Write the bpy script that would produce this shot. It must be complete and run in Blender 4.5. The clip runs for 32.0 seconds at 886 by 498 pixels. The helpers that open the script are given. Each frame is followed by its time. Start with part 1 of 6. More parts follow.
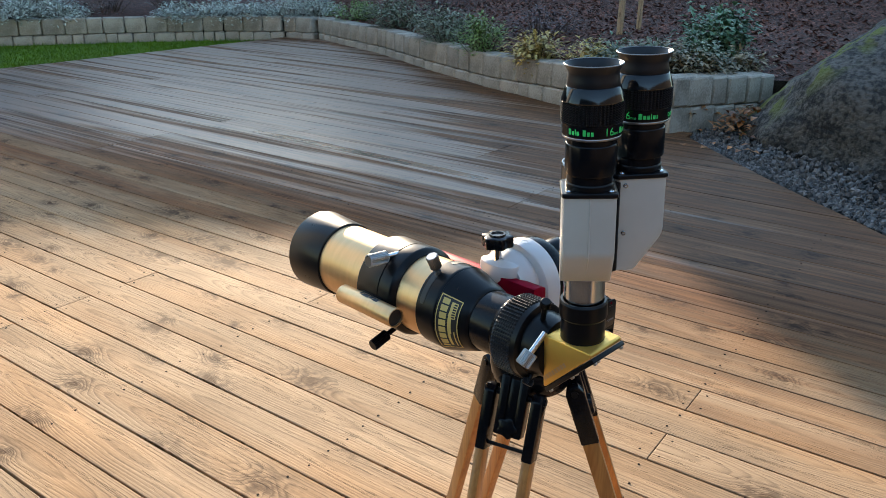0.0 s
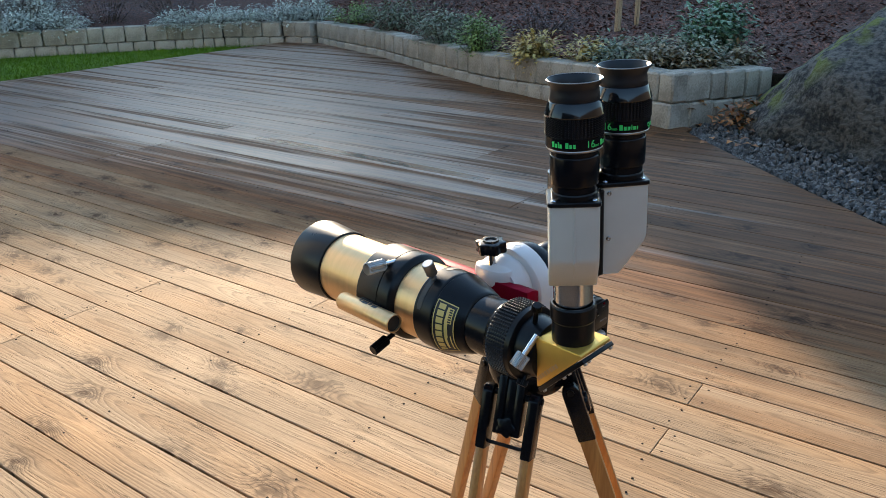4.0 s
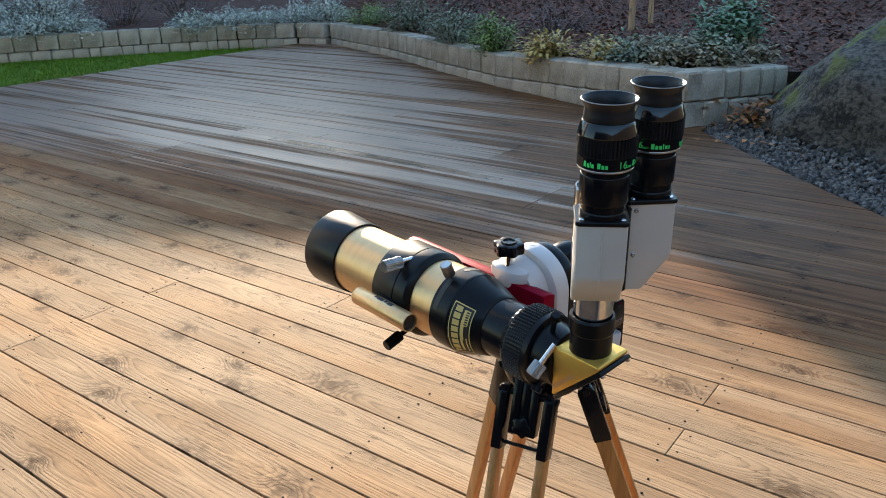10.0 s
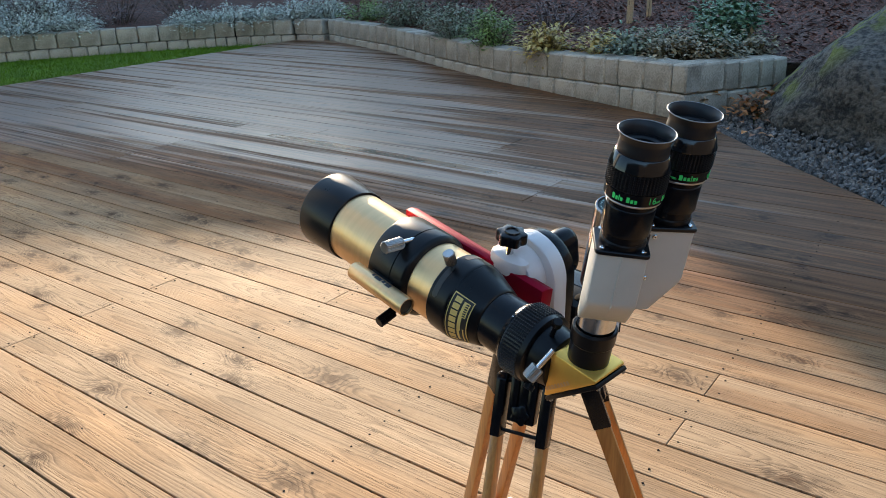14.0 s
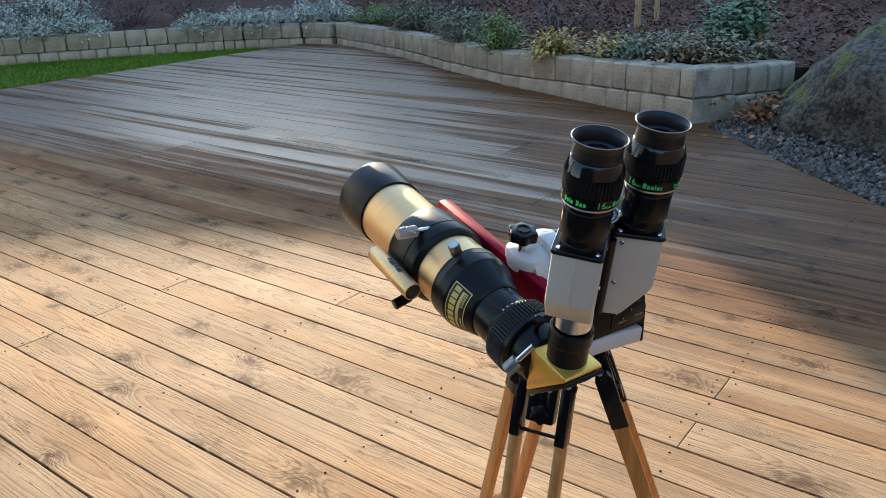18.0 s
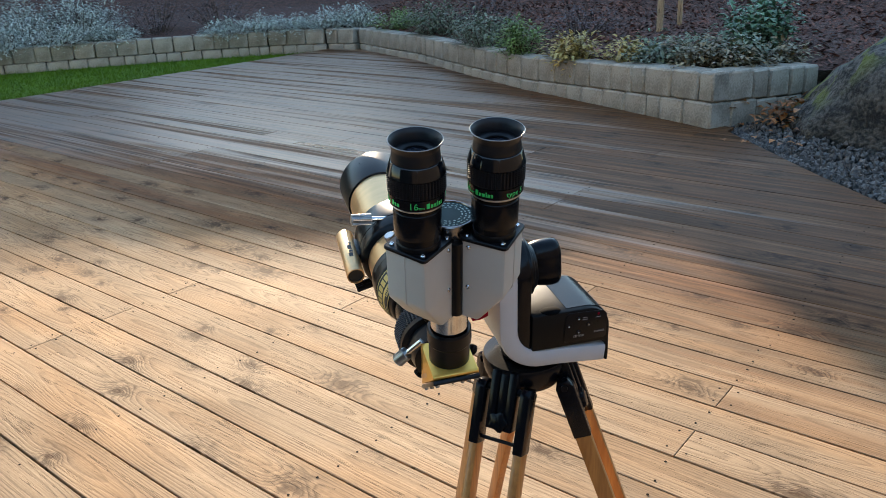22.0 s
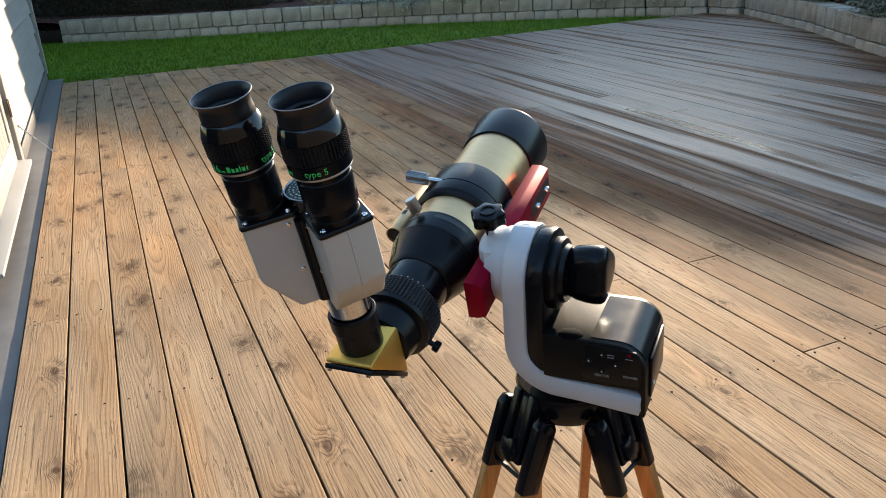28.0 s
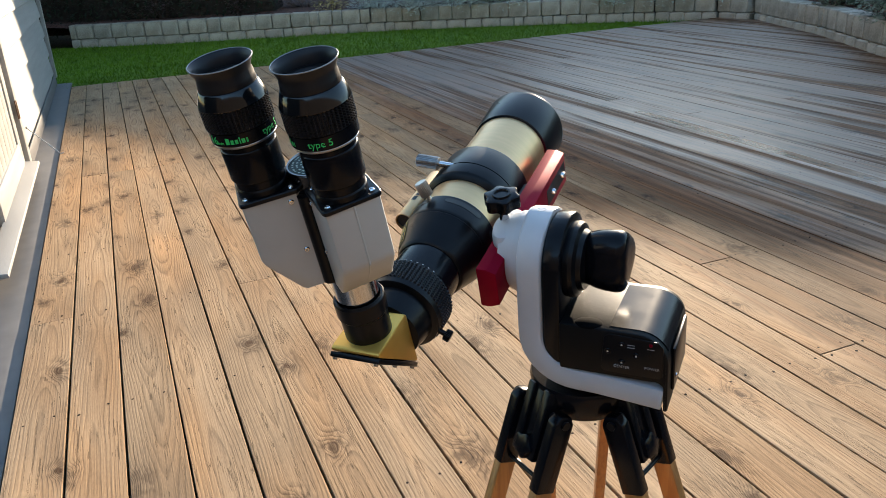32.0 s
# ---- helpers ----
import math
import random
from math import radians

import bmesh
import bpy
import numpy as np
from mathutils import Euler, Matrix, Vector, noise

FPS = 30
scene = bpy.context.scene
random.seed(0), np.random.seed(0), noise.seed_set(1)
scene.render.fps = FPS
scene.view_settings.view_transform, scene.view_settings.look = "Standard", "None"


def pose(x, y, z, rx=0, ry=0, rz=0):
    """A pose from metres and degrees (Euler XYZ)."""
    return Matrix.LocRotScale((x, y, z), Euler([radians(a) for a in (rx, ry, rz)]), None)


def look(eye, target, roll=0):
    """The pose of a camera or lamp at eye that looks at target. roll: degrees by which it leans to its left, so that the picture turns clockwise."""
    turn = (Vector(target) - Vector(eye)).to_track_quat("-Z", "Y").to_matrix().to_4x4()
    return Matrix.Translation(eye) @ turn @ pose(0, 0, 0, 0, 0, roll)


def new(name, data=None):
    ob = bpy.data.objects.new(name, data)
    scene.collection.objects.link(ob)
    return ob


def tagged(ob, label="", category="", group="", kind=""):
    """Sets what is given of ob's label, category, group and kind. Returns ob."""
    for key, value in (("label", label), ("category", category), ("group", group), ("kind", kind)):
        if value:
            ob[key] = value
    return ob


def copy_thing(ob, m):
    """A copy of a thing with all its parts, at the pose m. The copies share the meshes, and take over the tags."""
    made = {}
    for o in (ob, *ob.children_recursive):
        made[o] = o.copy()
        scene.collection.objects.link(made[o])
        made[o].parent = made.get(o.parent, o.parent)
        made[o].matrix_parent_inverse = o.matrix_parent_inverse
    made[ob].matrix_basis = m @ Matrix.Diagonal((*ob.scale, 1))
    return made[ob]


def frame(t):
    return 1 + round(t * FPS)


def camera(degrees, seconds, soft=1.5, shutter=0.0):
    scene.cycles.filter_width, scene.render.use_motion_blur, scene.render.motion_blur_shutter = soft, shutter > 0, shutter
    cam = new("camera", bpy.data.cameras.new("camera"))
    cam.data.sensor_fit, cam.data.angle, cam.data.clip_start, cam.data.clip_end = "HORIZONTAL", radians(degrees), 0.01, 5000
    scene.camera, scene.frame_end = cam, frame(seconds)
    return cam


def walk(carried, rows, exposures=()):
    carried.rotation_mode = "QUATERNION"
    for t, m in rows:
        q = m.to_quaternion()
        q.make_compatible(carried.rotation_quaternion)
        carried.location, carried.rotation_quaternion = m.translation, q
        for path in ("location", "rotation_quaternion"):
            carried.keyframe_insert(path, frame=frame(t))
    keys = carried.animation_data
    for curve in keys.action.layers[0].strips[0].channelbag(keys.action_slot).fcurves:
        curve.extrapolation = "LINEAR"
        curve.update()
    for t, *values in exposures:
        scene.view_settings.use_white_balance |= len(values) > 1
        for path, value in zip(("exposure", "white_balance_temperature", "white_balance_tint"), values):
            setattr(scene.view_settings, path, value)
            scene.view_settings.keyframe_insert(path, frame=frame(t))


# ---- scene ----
cam = camera(58.93, 32.0, soft=0.9)
PATH = [
    (0, (-0.1003, -2.2834, 1.0758), (1.4171, -1.1986, 0.3545), 0.63),
    (0.5, (-0.1023, -2.2886, 1.0757), (1.4215, -1.1996, 0.3742), 0.83),
    (1, (-0.1079, -2.2903, 1.0774), (1.4136, -1.1927, 0.3845), 0.64),
    (1.5, (-0.1121, -2.2896, 1.0799), (1.4033, -1.1853, 0.3841), 0.29),
    (2, (-0.1106, -2.2907, 1.0784), (1.4040, -1.1936, 0.3696), 0.13),
    (2.5, (-0.1099, -2.2937, 1.0827), (1.4020, -1.2016, 0.3605), -0.05),
    (3, (-0.1124, -2.3009, 1.0864), (1.3962, -1.2097, 0.3560), -0.34),
    (3.5, (-0.1121, -2.3050, 1.0896), (1.3969, -1.2126, 0.3620), -0.67),
    (5.5, (-0.1238, -2.3020, 1.0971), (1.3869, -1.2024, 0.3838), -1.23),
    (6, (-0.1266, -2.3057, 1.0975), (1.3829, -1.2039, 0.3853), -1.37),
    (6.5, (-0.1245, -2.3071, 1.0961), (1.3817, -1.2016, 0.3827), -1.60),
    (7, (-0.1233, -2.3069, 1.0964), (1.3787, -1.1951, 0.3839), -1.55),
    (7.5, (-0.1212, -2.3083, 1.0967), (1.3790, -1.1926, 0.3864), -1.53),
    (8, (-0.1202, -2.3090, 1.0950), (1.3786, -1.1912, 0.3850), -1.52),
    (8.5, (-0.1170, -2.3069, 1.0955), (1.3780, -1.1841, 0.3854), -1.60),
    (9, (-0.1140, -2.3050, 1.0954), (1.3788, -1.1798, 0.3843), -1.59),
    (9.5, (-0.1148, -2.3040, 1.0923), (1.3762, -1.1804, 0.3752), -1.51),
    (10, (-0.1148, -2.3033, 1.0928), (1.3756, -1.1812, 0.3718), -1.44),
    (10.5, (-0.1156, -2.3036, 1.0929), (1.3775, -1.1836, 0.3743), -1.49),
    (11, (-0.1162, -2.3041, 1.0910), (1.3780, -1.1863, 0.3714), -1.59),
    (11.5, (-0.1198, -2.3054, 1.0906), (1.3740, -1.1869, 0.3711), -1.63),
    (12, (-0.1204, -2.3086, 1.0906), (1.3750, -1.1919, 0.3719), -1.62),
    (12.5, (-0.1143, -2.3113, 1.0886), (1.3810, -1.1944, 0.3699), -1.67),
    (13, (-0.1111, -2.3099, 1.0837), (1.3802, -1.1904, 0.3605), -1.71),
    (13.5, (-0.1111, -2.3099, 1.0846), (1.3782, -1.1898, 0.3583), -1.85),
    (14, (-0.1123, -2.3064, 1.0826), (1.3741, -1.1848, 0.3527), -2.01),
    (14.5, (-0.1133, -2.3036, 1.0831), (1.3698, -1.1795, 0.3505), -2.18),
    (16.5, (-0.1241, -2.2954, 1.0854), (1.3576, -1.1665, 0.3573), -1.80),
    (17, (-0.1268, -2.2955, 1.0832), (1.3570, -1.1670, 0.3589), -1.85),
    (17.5, (-0.1302, -2.2979, 1.0834), (1.3531, -1.1687, 0.3590), -1.93),
    (18, (-0.1334, -2.2990, 1.0849), (1.3485, -1.1660, 0.3636), -1.87),
    (18.5, (-0.1358, -2.2997, 1.0852), (1.3467, -1.1652, 0.3674), -1.73),
    (19, (-0.1322, -2.3051, 1.0836), (1.3489, -1.1707, 0.3629), -1.91),
    (19.5, (-0.1283, -2.3057, 1.0819), (1.3528, -1.1748, 0.3556), -2.07),
    (20, (-0.1186, -2.3053, 1.0771), (1.3597, -1.1743, 0.3453), -2.25),
    (20.5, (-0.1041, -2.3154, 1.0773), (1.3706, -1.1786, 0.3473), -2.50),
    (21, (-0.1008, -2.3194, 1.0771), (1.3722, -1.1771, 0.3522), -2.49),
    (21.5, (-0.0937, -2.3317, 1.0763), (1.3707, -1.1739, 0.3586), -2.60),
    (22, (-0.0796, -2.3581, 1.0801), (1.3613, -1.1650, 0.3728), -2.48),
    (22.5, (-0.0318, -2.3696, 1.0760), (1.3690, -1.1326, 0.3635), -2.05),
    (23, (0.0327, -2.3843, 1.0679), (1.3472, -1.0718, 0.3265), -1.57),
    (23.5, (0.0673, -2.3919, 1.0647), (1.2856, -1.0042, 0.2967), -1.07),
    (24, (0.0839, -2.3926, 1.0693), (1.2364, -0.9551, 0.2911), -1.14),
    (24.5, (0.1279, -2.4176, 1.0684), (1.1887, -0.9070, 0.2984), -1.85),
    (25, (0.1890, -2.4624, 1.0654), (1.1144, -0.8644, 0.2973), -2.74),
    (25.5, (0.2222, -2.4753, 1.0645), (1.0179, -0.8056, 0.3036), -3.50),
    (26, (0.2414, -2.4779, 1.0534), (0.9633, -0.7686, 0.3069), -3.75),
    (26.5, (0.2471, -2.4818, 1.0478), (0.9390, -0.7576, 0.3072), -3.46),
    (28.5, (0.2588, -2.4690, 1.0391), (0.9575, -0.7519, 0.2884), -3.17),
    (29, (0.2594, -2.4660, 1.0361), (0.9578, -0.7503, 0.2821), -3.20),
    (29.5, (0.2601, -2.4649, 1.0349), (0.9617, -0.7521, 0.2771), -3.17),
    (30, (0.2595, -2.4595, 1.0319), (0.9630, -0.7481, 0.2731), -2.98),
    (30.5, (0.2600, -2.4588, 1.0302), (0.9504, -0.7429, 0.2694), -3.19),
    (31, (0.2658, -2.4575, 1.0265), (0.9428, -0.7330, 0.2730), -3.39),
    (31.5, (0.2651, -2.4533, 1.0213), (0.9389, -0.7257, 0.2722), -3.44),
    (32, (0.2615, -2.4498, 1.0122), (0.9445, -0.7181, 0.2811), -3.26),
]
walk(cam, [(t, look(eye, target, roll)) for t, eye, target, roll in PATH],
     exposures=[(0, 1.93), (22, 1.97), (24, 1.88), (26, 1.78), (32, 1.76)])

# ---------------------------------------------------------------- light
SUN_DIR = Vector((0.656, 0.715, 0.242)).normalized()
world = bpy.data.worlds.new("world")
scene.world = world
world.use_nodes = True
wn = world.node_tree.nodes
sky = wn.new("ShaderNodeTexSky")
sky.sky_type = "NISHITA"
sky.sun_disc = False
sky.sun_elevation = math.asin(SUN_DIR.z)
sky.sun_rotation = math.atan2(SUN_DIR.x, SUN_DIR.y)
sky.air_density, sky.dust_density, sky.ozone_density = 1.4, 0.30, 3.5
world.node_tree.links.new(sky.outputs["Color"], wn["Background"].inputs["Color"])
wn["Background"].inputs["Strength"].default_value = 0.15
sun = new("sun", bpy.data.lights.new("sun", "SUN"))
sun.data.energy, sun.data.angle, sun.data.color = 4.0, radians(0.6), (1.0, 0.835, 0.65)
sun.matrix_world = look(SUN_DIR * 30, (0, 0, 0))
scene.view_settings.use_white_balance = True
scene.view_settings.white_balance_temperature = 6950


# ---------------------------------------------------------------- materials
def material(name, colour, rough=0.6, metal=0.0, second=None, scale=20.0, stretch=(1, 1, 1), bump=0.0, bump_scale=None,
             rough_var=0.0, coat=0.0, spec=0.5, detail=5.0, island=0.0, fine=0.0):
    """A surface of two tones mixed by a coarse and a fine noise, with relief and uneven gloss."""
    m = bpy.data.materials.new(name)
    m.use_nodes = True
    n, link = m.node_tree.nodes, m.node_tree.links.new
    b = n["Principled BSDF"]
    b.inputs["Roughness"].default_value, b.inputs["Metallic"].default_value = rough, metal
    b.inputs["Specular IOR Level"].default_value = spec
    b.inputs["Coat Weight"].default_value = coat
    b.inputs["Coat Roughness"].default_value = 0.15
    second = second or tuple(c * 0.82 for c in colour)
    tc, mp = n.new("ShaderNodeTexCoord"), n.new("ShaderNodeMapping")
    link(tc.outputs["Object"], mp.inputs["Vector"])
    mp.inputs["Scale"].default_value = stretch
    big, small = n.new("ShaderNodeTexNoise"), n.new("ShaderNodeTexNoise")
    for t, s in ((big, scale), (small, bump_scale or scale * 9)):
        link(mp.outputs["Vector"], t.inputs["Vector"])
        t.inputs["Scale"].default_value, t.inputs["Detail"].default_value = s, detail
    ramp = n.new("ShaderNodeValToRGB")
    ramp.color_ramp.elements[0].position, ramp.color_ramp.elements[1].position = 0.35, 0.65
    ramp.color_ramp.elements[0].color, ramp.color_ramp.elements[1].color = (*second, 1), (*colour, 1)
    add = n.new("ShaderNodeMath")
    add.operation = "MULTIPLY_ADD"
    link(small.outputs["Fac"], add.inputs[0])
    add.inputs[1].default_value = fine
    link(big.outputs["Fac"], add.inputs[2])
    sub = n.new("ShaderNodeMath")
    sub.operation = "SUBTRACT"
    link(add.outputs[0], sub.inputs[0])
    sub.inputs[1].default_value = fine * 0.5
    link(sub.outputs[0], ramp.inputs["Fac"])
    out = ramp.outputs["Color"]
    if island:
        info, hsv = n.new("ShaderNodeObjectInfo"), n.new("ShaderNodeHueSaturation")
        geo, mx = n.new("ShaderNodeNewGeometry"), n.new("ShaderNodeMath")
        mx.operation = "ADD"
        link(info.outputs["Random"], mx.inputs[0])
        link(geo.outputs["Random Per Island"], mx.inputs[1])
        fr = n.new("ShaderNodeMath")
        fr.operation = "FRACT"
        link(mx.outputs[0], fr.inputs[0])
        rng = n.new("ShaderNodeMapRange")
        link(fr.outputs[0], rng.inputs["Value"])
        rng.inputs["To Min"].default_value, rng.inputs["To Max"].default_value = 1 - island, 1 + island
        link(rng.outputs["Result"], hsv.inputs["Value"])
        link(out, hsv.inputs["Color"])
        out = hsv.outputs["Color"]
    link(out, b.inputs["Base Color"])
    if rough_var:
        rr = n.new("ShaderNodeMapRange")
        link(big.outputs["Fac"], rr.inputs["Value"])
        rr.inputs["To Min"].default_value, rr.inputs["To Max"].default_value = rough - rough_var, rough + rough_var
        link(rr.outputs["Result"], b.inputs["Roughness"])
    if bump:
        bp = n.new("ShaderNodeBump")
        bp.inputs["Strength"].default_value, bp.inputs["Distance"].default_value = 1.0, bump
        link(small.outputs["Fac"], bp.inputs["Height"])
        link(bp.outputs["Normal"], b.inputs["Normal"])
    return m


BLACK = material("black_anodised", (0.004, 0.0042, 0.0055), 0.30, 0.0, spec=0.24, scale=60, bump=0.00002, bump_scale=900, rough_var=0.06)
BLACK_SATIN = material("black_satin_plastic", (0.004, 0.0045, 0.0065), 0.22, spec=0.22, scale=40, bump=0.00004, bump_scale=700, rough_var=0.05)
BODY_BLACK = material("satin_black_lacquer", (0.0035, 0.0037, 0.0042), 0.50, spec=0.22, scale=40, bump=0.00009, bump_scale=520, rough_var=0.05)
MATT = material("matt_black_plastic", (0.003, 0.003, 0.0035), 0.9, spec=0.05, scale=60)
GLOSS_BLACK = material("glossy_black", (0.004, 0.0045, 0.006), 0.12, spec=0.5, scale=40)
RUBBER = material("black_rubber", (0.012, 0.012, 0.0145), 0.42, spec=0.36, scale=50, bump=0.00003, bump_scale=600)
GOLD = material("gold_anodised", (0.74, 0.475, 0.245), 0.38, 0.88, second=(0.68, 0.435, 0.22), scale=30, stretch=(1, 6, 1), rough_var=0.05)
GOLD_BRIGHT = material("yellow_gold_anodised", (0.88, 0.50, 0.105), 0.38, 0.70, second=(0.82, 0.455, 0.09), scale=40, rough_var=0.05)
RED = material("red_anodised", (0.22, 0.004, 0.018), 0.50, 0.45, spec=0.04, second=(0.25, 0.005, 0.021), scale=50, rough_var=0.05)
CHROME = material("bright_steel", (0.72, 0.72, 0.72), 0.16, 1.0, second=(0.62, 0.62, 0.63), scale=80, rough_var=0.05)
STEEL = material("turned_aluminium", (0.48, 0.47, 0.46), 0.3, 1.0, second=(0.38, 0.37, 0.36), scale=90, rough_var=0.06)
DARK_STEEL = material("dark_polished_steel", (0.22, 0.22, 0.225), 0.22, 1.0, second=(0.16, 0.16, 0.165), scale=90, rough_var=0.05)
BINO = material("light_grey_lacquer", (0.54, 0.52, 0.475), 0.42, second=(0.50, 0.48, 0.435), scale=25, bump=0.00002, bump_scale=900)
TEAL = material("dark_teal_disc", (0.012, 0.038, 0.042), 0.5, spec=0.12, scale=30)
WHITE = material("white_plastic", (0.55, 0.55, 0.56), 0.38, second=(0.51, 0.51, 0.52), scale=30, bump=0.00002, bump_scale=800)
PRINT_GREEN = material("green_print", (0.03, 0.75, 0.17), 0.5, scale=80)
PRINT_GOLD = material("gold_print", (0.72, 0.52, 0.16), 0.45, scale=80)
PRINT_WHITE = material("white_print", (0.75, 0.75, 0.75), 0.5, scale=80)
PRINT_PALE = material("pale_green_print", (0.30, 0.42, 0.38), 0.5, scale=80)
PRINT_WHITE_SHADED = material("shaded_white_print", (0.34, 0.34, 0.35), 0.5, scale=80)
PRINT_HOLLOW_BLACK = material("black_print_and_hollows", (0.015, 0.015, 0.015), 0.5, scale=80)
RIM = material("rubber_rim_highlight", (0.34, 0.34, 0.34), 0.5, second=(0.24, 0.24, 0.24), scale=60)
GLASS = material("coated_glass", (0.02, 0.025, 0.04), 0.05, scale=20, coat=1.0)
LEG_WOOD = material("oiled_ash", (0.52, 0.215, 0.052), 0.36, second=(0.37, 0.140, 0.032), scale=14, stretch=(6, 6, 0.5), bump=0.00005,
                    bump_scale=60, coat=0.3, fine=0.6)
CONCRETE = material("grey_concrete_block", (0.40, 0.355, 0.29), 0.85, second=(0.24, 0.21, 0.165), scale=7, bump=0.004, bump_scale=70, island=0.14, fine=0.7)
MULCH = material("bark_mulch", (0.19, 0.080, 0.055), 0.9, second=(0.06, 0.027, 0.021), scale=24, bump=0.03, bump_scale=42, fine=0.8, island=0.35)
GRASS = material("grass", (0.105, 0.20, 0.013), 0.75, spec=0.15, second=(0.065, 0.135, 0.009), scale=6, bump=0.01, bump_scale=160, fine=0.8, island=0.3)
GRAVEL = material("dark_gravel", (0.15, 0.142, 0.135), 0.7, second=(0.035, 0.034, 0.034), scale=30, bump=0.002, bump_scale=200, island=0.55)
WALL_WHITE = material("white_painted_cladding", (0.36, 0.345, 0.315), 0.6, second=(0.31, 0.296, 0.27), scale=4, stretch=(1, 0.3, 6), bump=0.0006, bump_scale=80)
FLASHING = material("grey_painted_sheet", (0.14, 0.133, 0.126), 0.6, second=(0.105, 0.10, 0.096), scale=9, rough_var=0.08)
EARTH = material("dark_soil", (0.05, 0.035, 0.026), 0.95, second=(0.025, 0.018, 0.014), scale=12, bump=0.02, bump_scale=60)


def rock_material():
    """Grey rock, pitted and blotched, with moss on ledges that face up."""
    m = material("grey_rock", (0.105, 0.098, 0.085), 0.85, second=(0.022, 0.021, 0.020), scale=9, bump=0.03, bump_scale=40, fine=1.3, detail=9)
    n, link = m.node_tree.nodes, m.node_tree.links.new
    b = n["Principled BSDF"]
    base = b.inputs["Base Color"].links[0].from_socket
    geo, sep, tex = n.new("ShaderNodeNewGeometry"), n.new("ShaderNodeSeparateXYZ"), n.new("ShaderNodeTexNoise")
    link(geo.outputs["Position"], sep.inputs[0])
    tex.inputs["Scale"].default_value, tex.inputs["Detail"].default_value = 6.0, 8.0
    link(geo.outputs["Position"], tex.inputs["Vector"])
    high = n.new("ShaderNodeMapRange")
    slope = n.new("ShaderNodeMath")
    slope.operation = "MULTIPLY_ADD"
    link(sep.outputs["Y"], slope.inputs[0])
    slope.inputs[1].default_value = 0.98
    link(sep.outputs["Z"], slope.inputs[2])
    link(slope.outputs[0], high.inputs["Value"])
    high.inputs["From Min"].default_value, high.inputs["From Max"].default_value = -1.06, -0.93
    blot = n.new("ShaderNodeMapRange")
    link(tex.outputs["Fac"], blot.inputs["Value"])
    blot.inputs["From Min"].default_value, blot.inputs["From Max"].default_value = 0.50, 0.58
    mul, mix = n.new("ShaderNodeMath"), n.new("ShaderNodeMix")
    mul.operation = "MULTIPLY"
    link(high.outputs["Result"], mul.inputs[0])
    link(blot.outputs["Result"], mul.inputs[1])
    mix.data_type = "RGBA"
    link(mul.outputs[0], mix.inputs["Factor"])
    link(base, mix.inputs["A"])
    mix.inputs["B"].default_value = (0.11, 0.13, 0.02, 1)
    link(mix.outputs["Result"], b.inputs["Base Color"])
    return m


ROCK = rock_material()




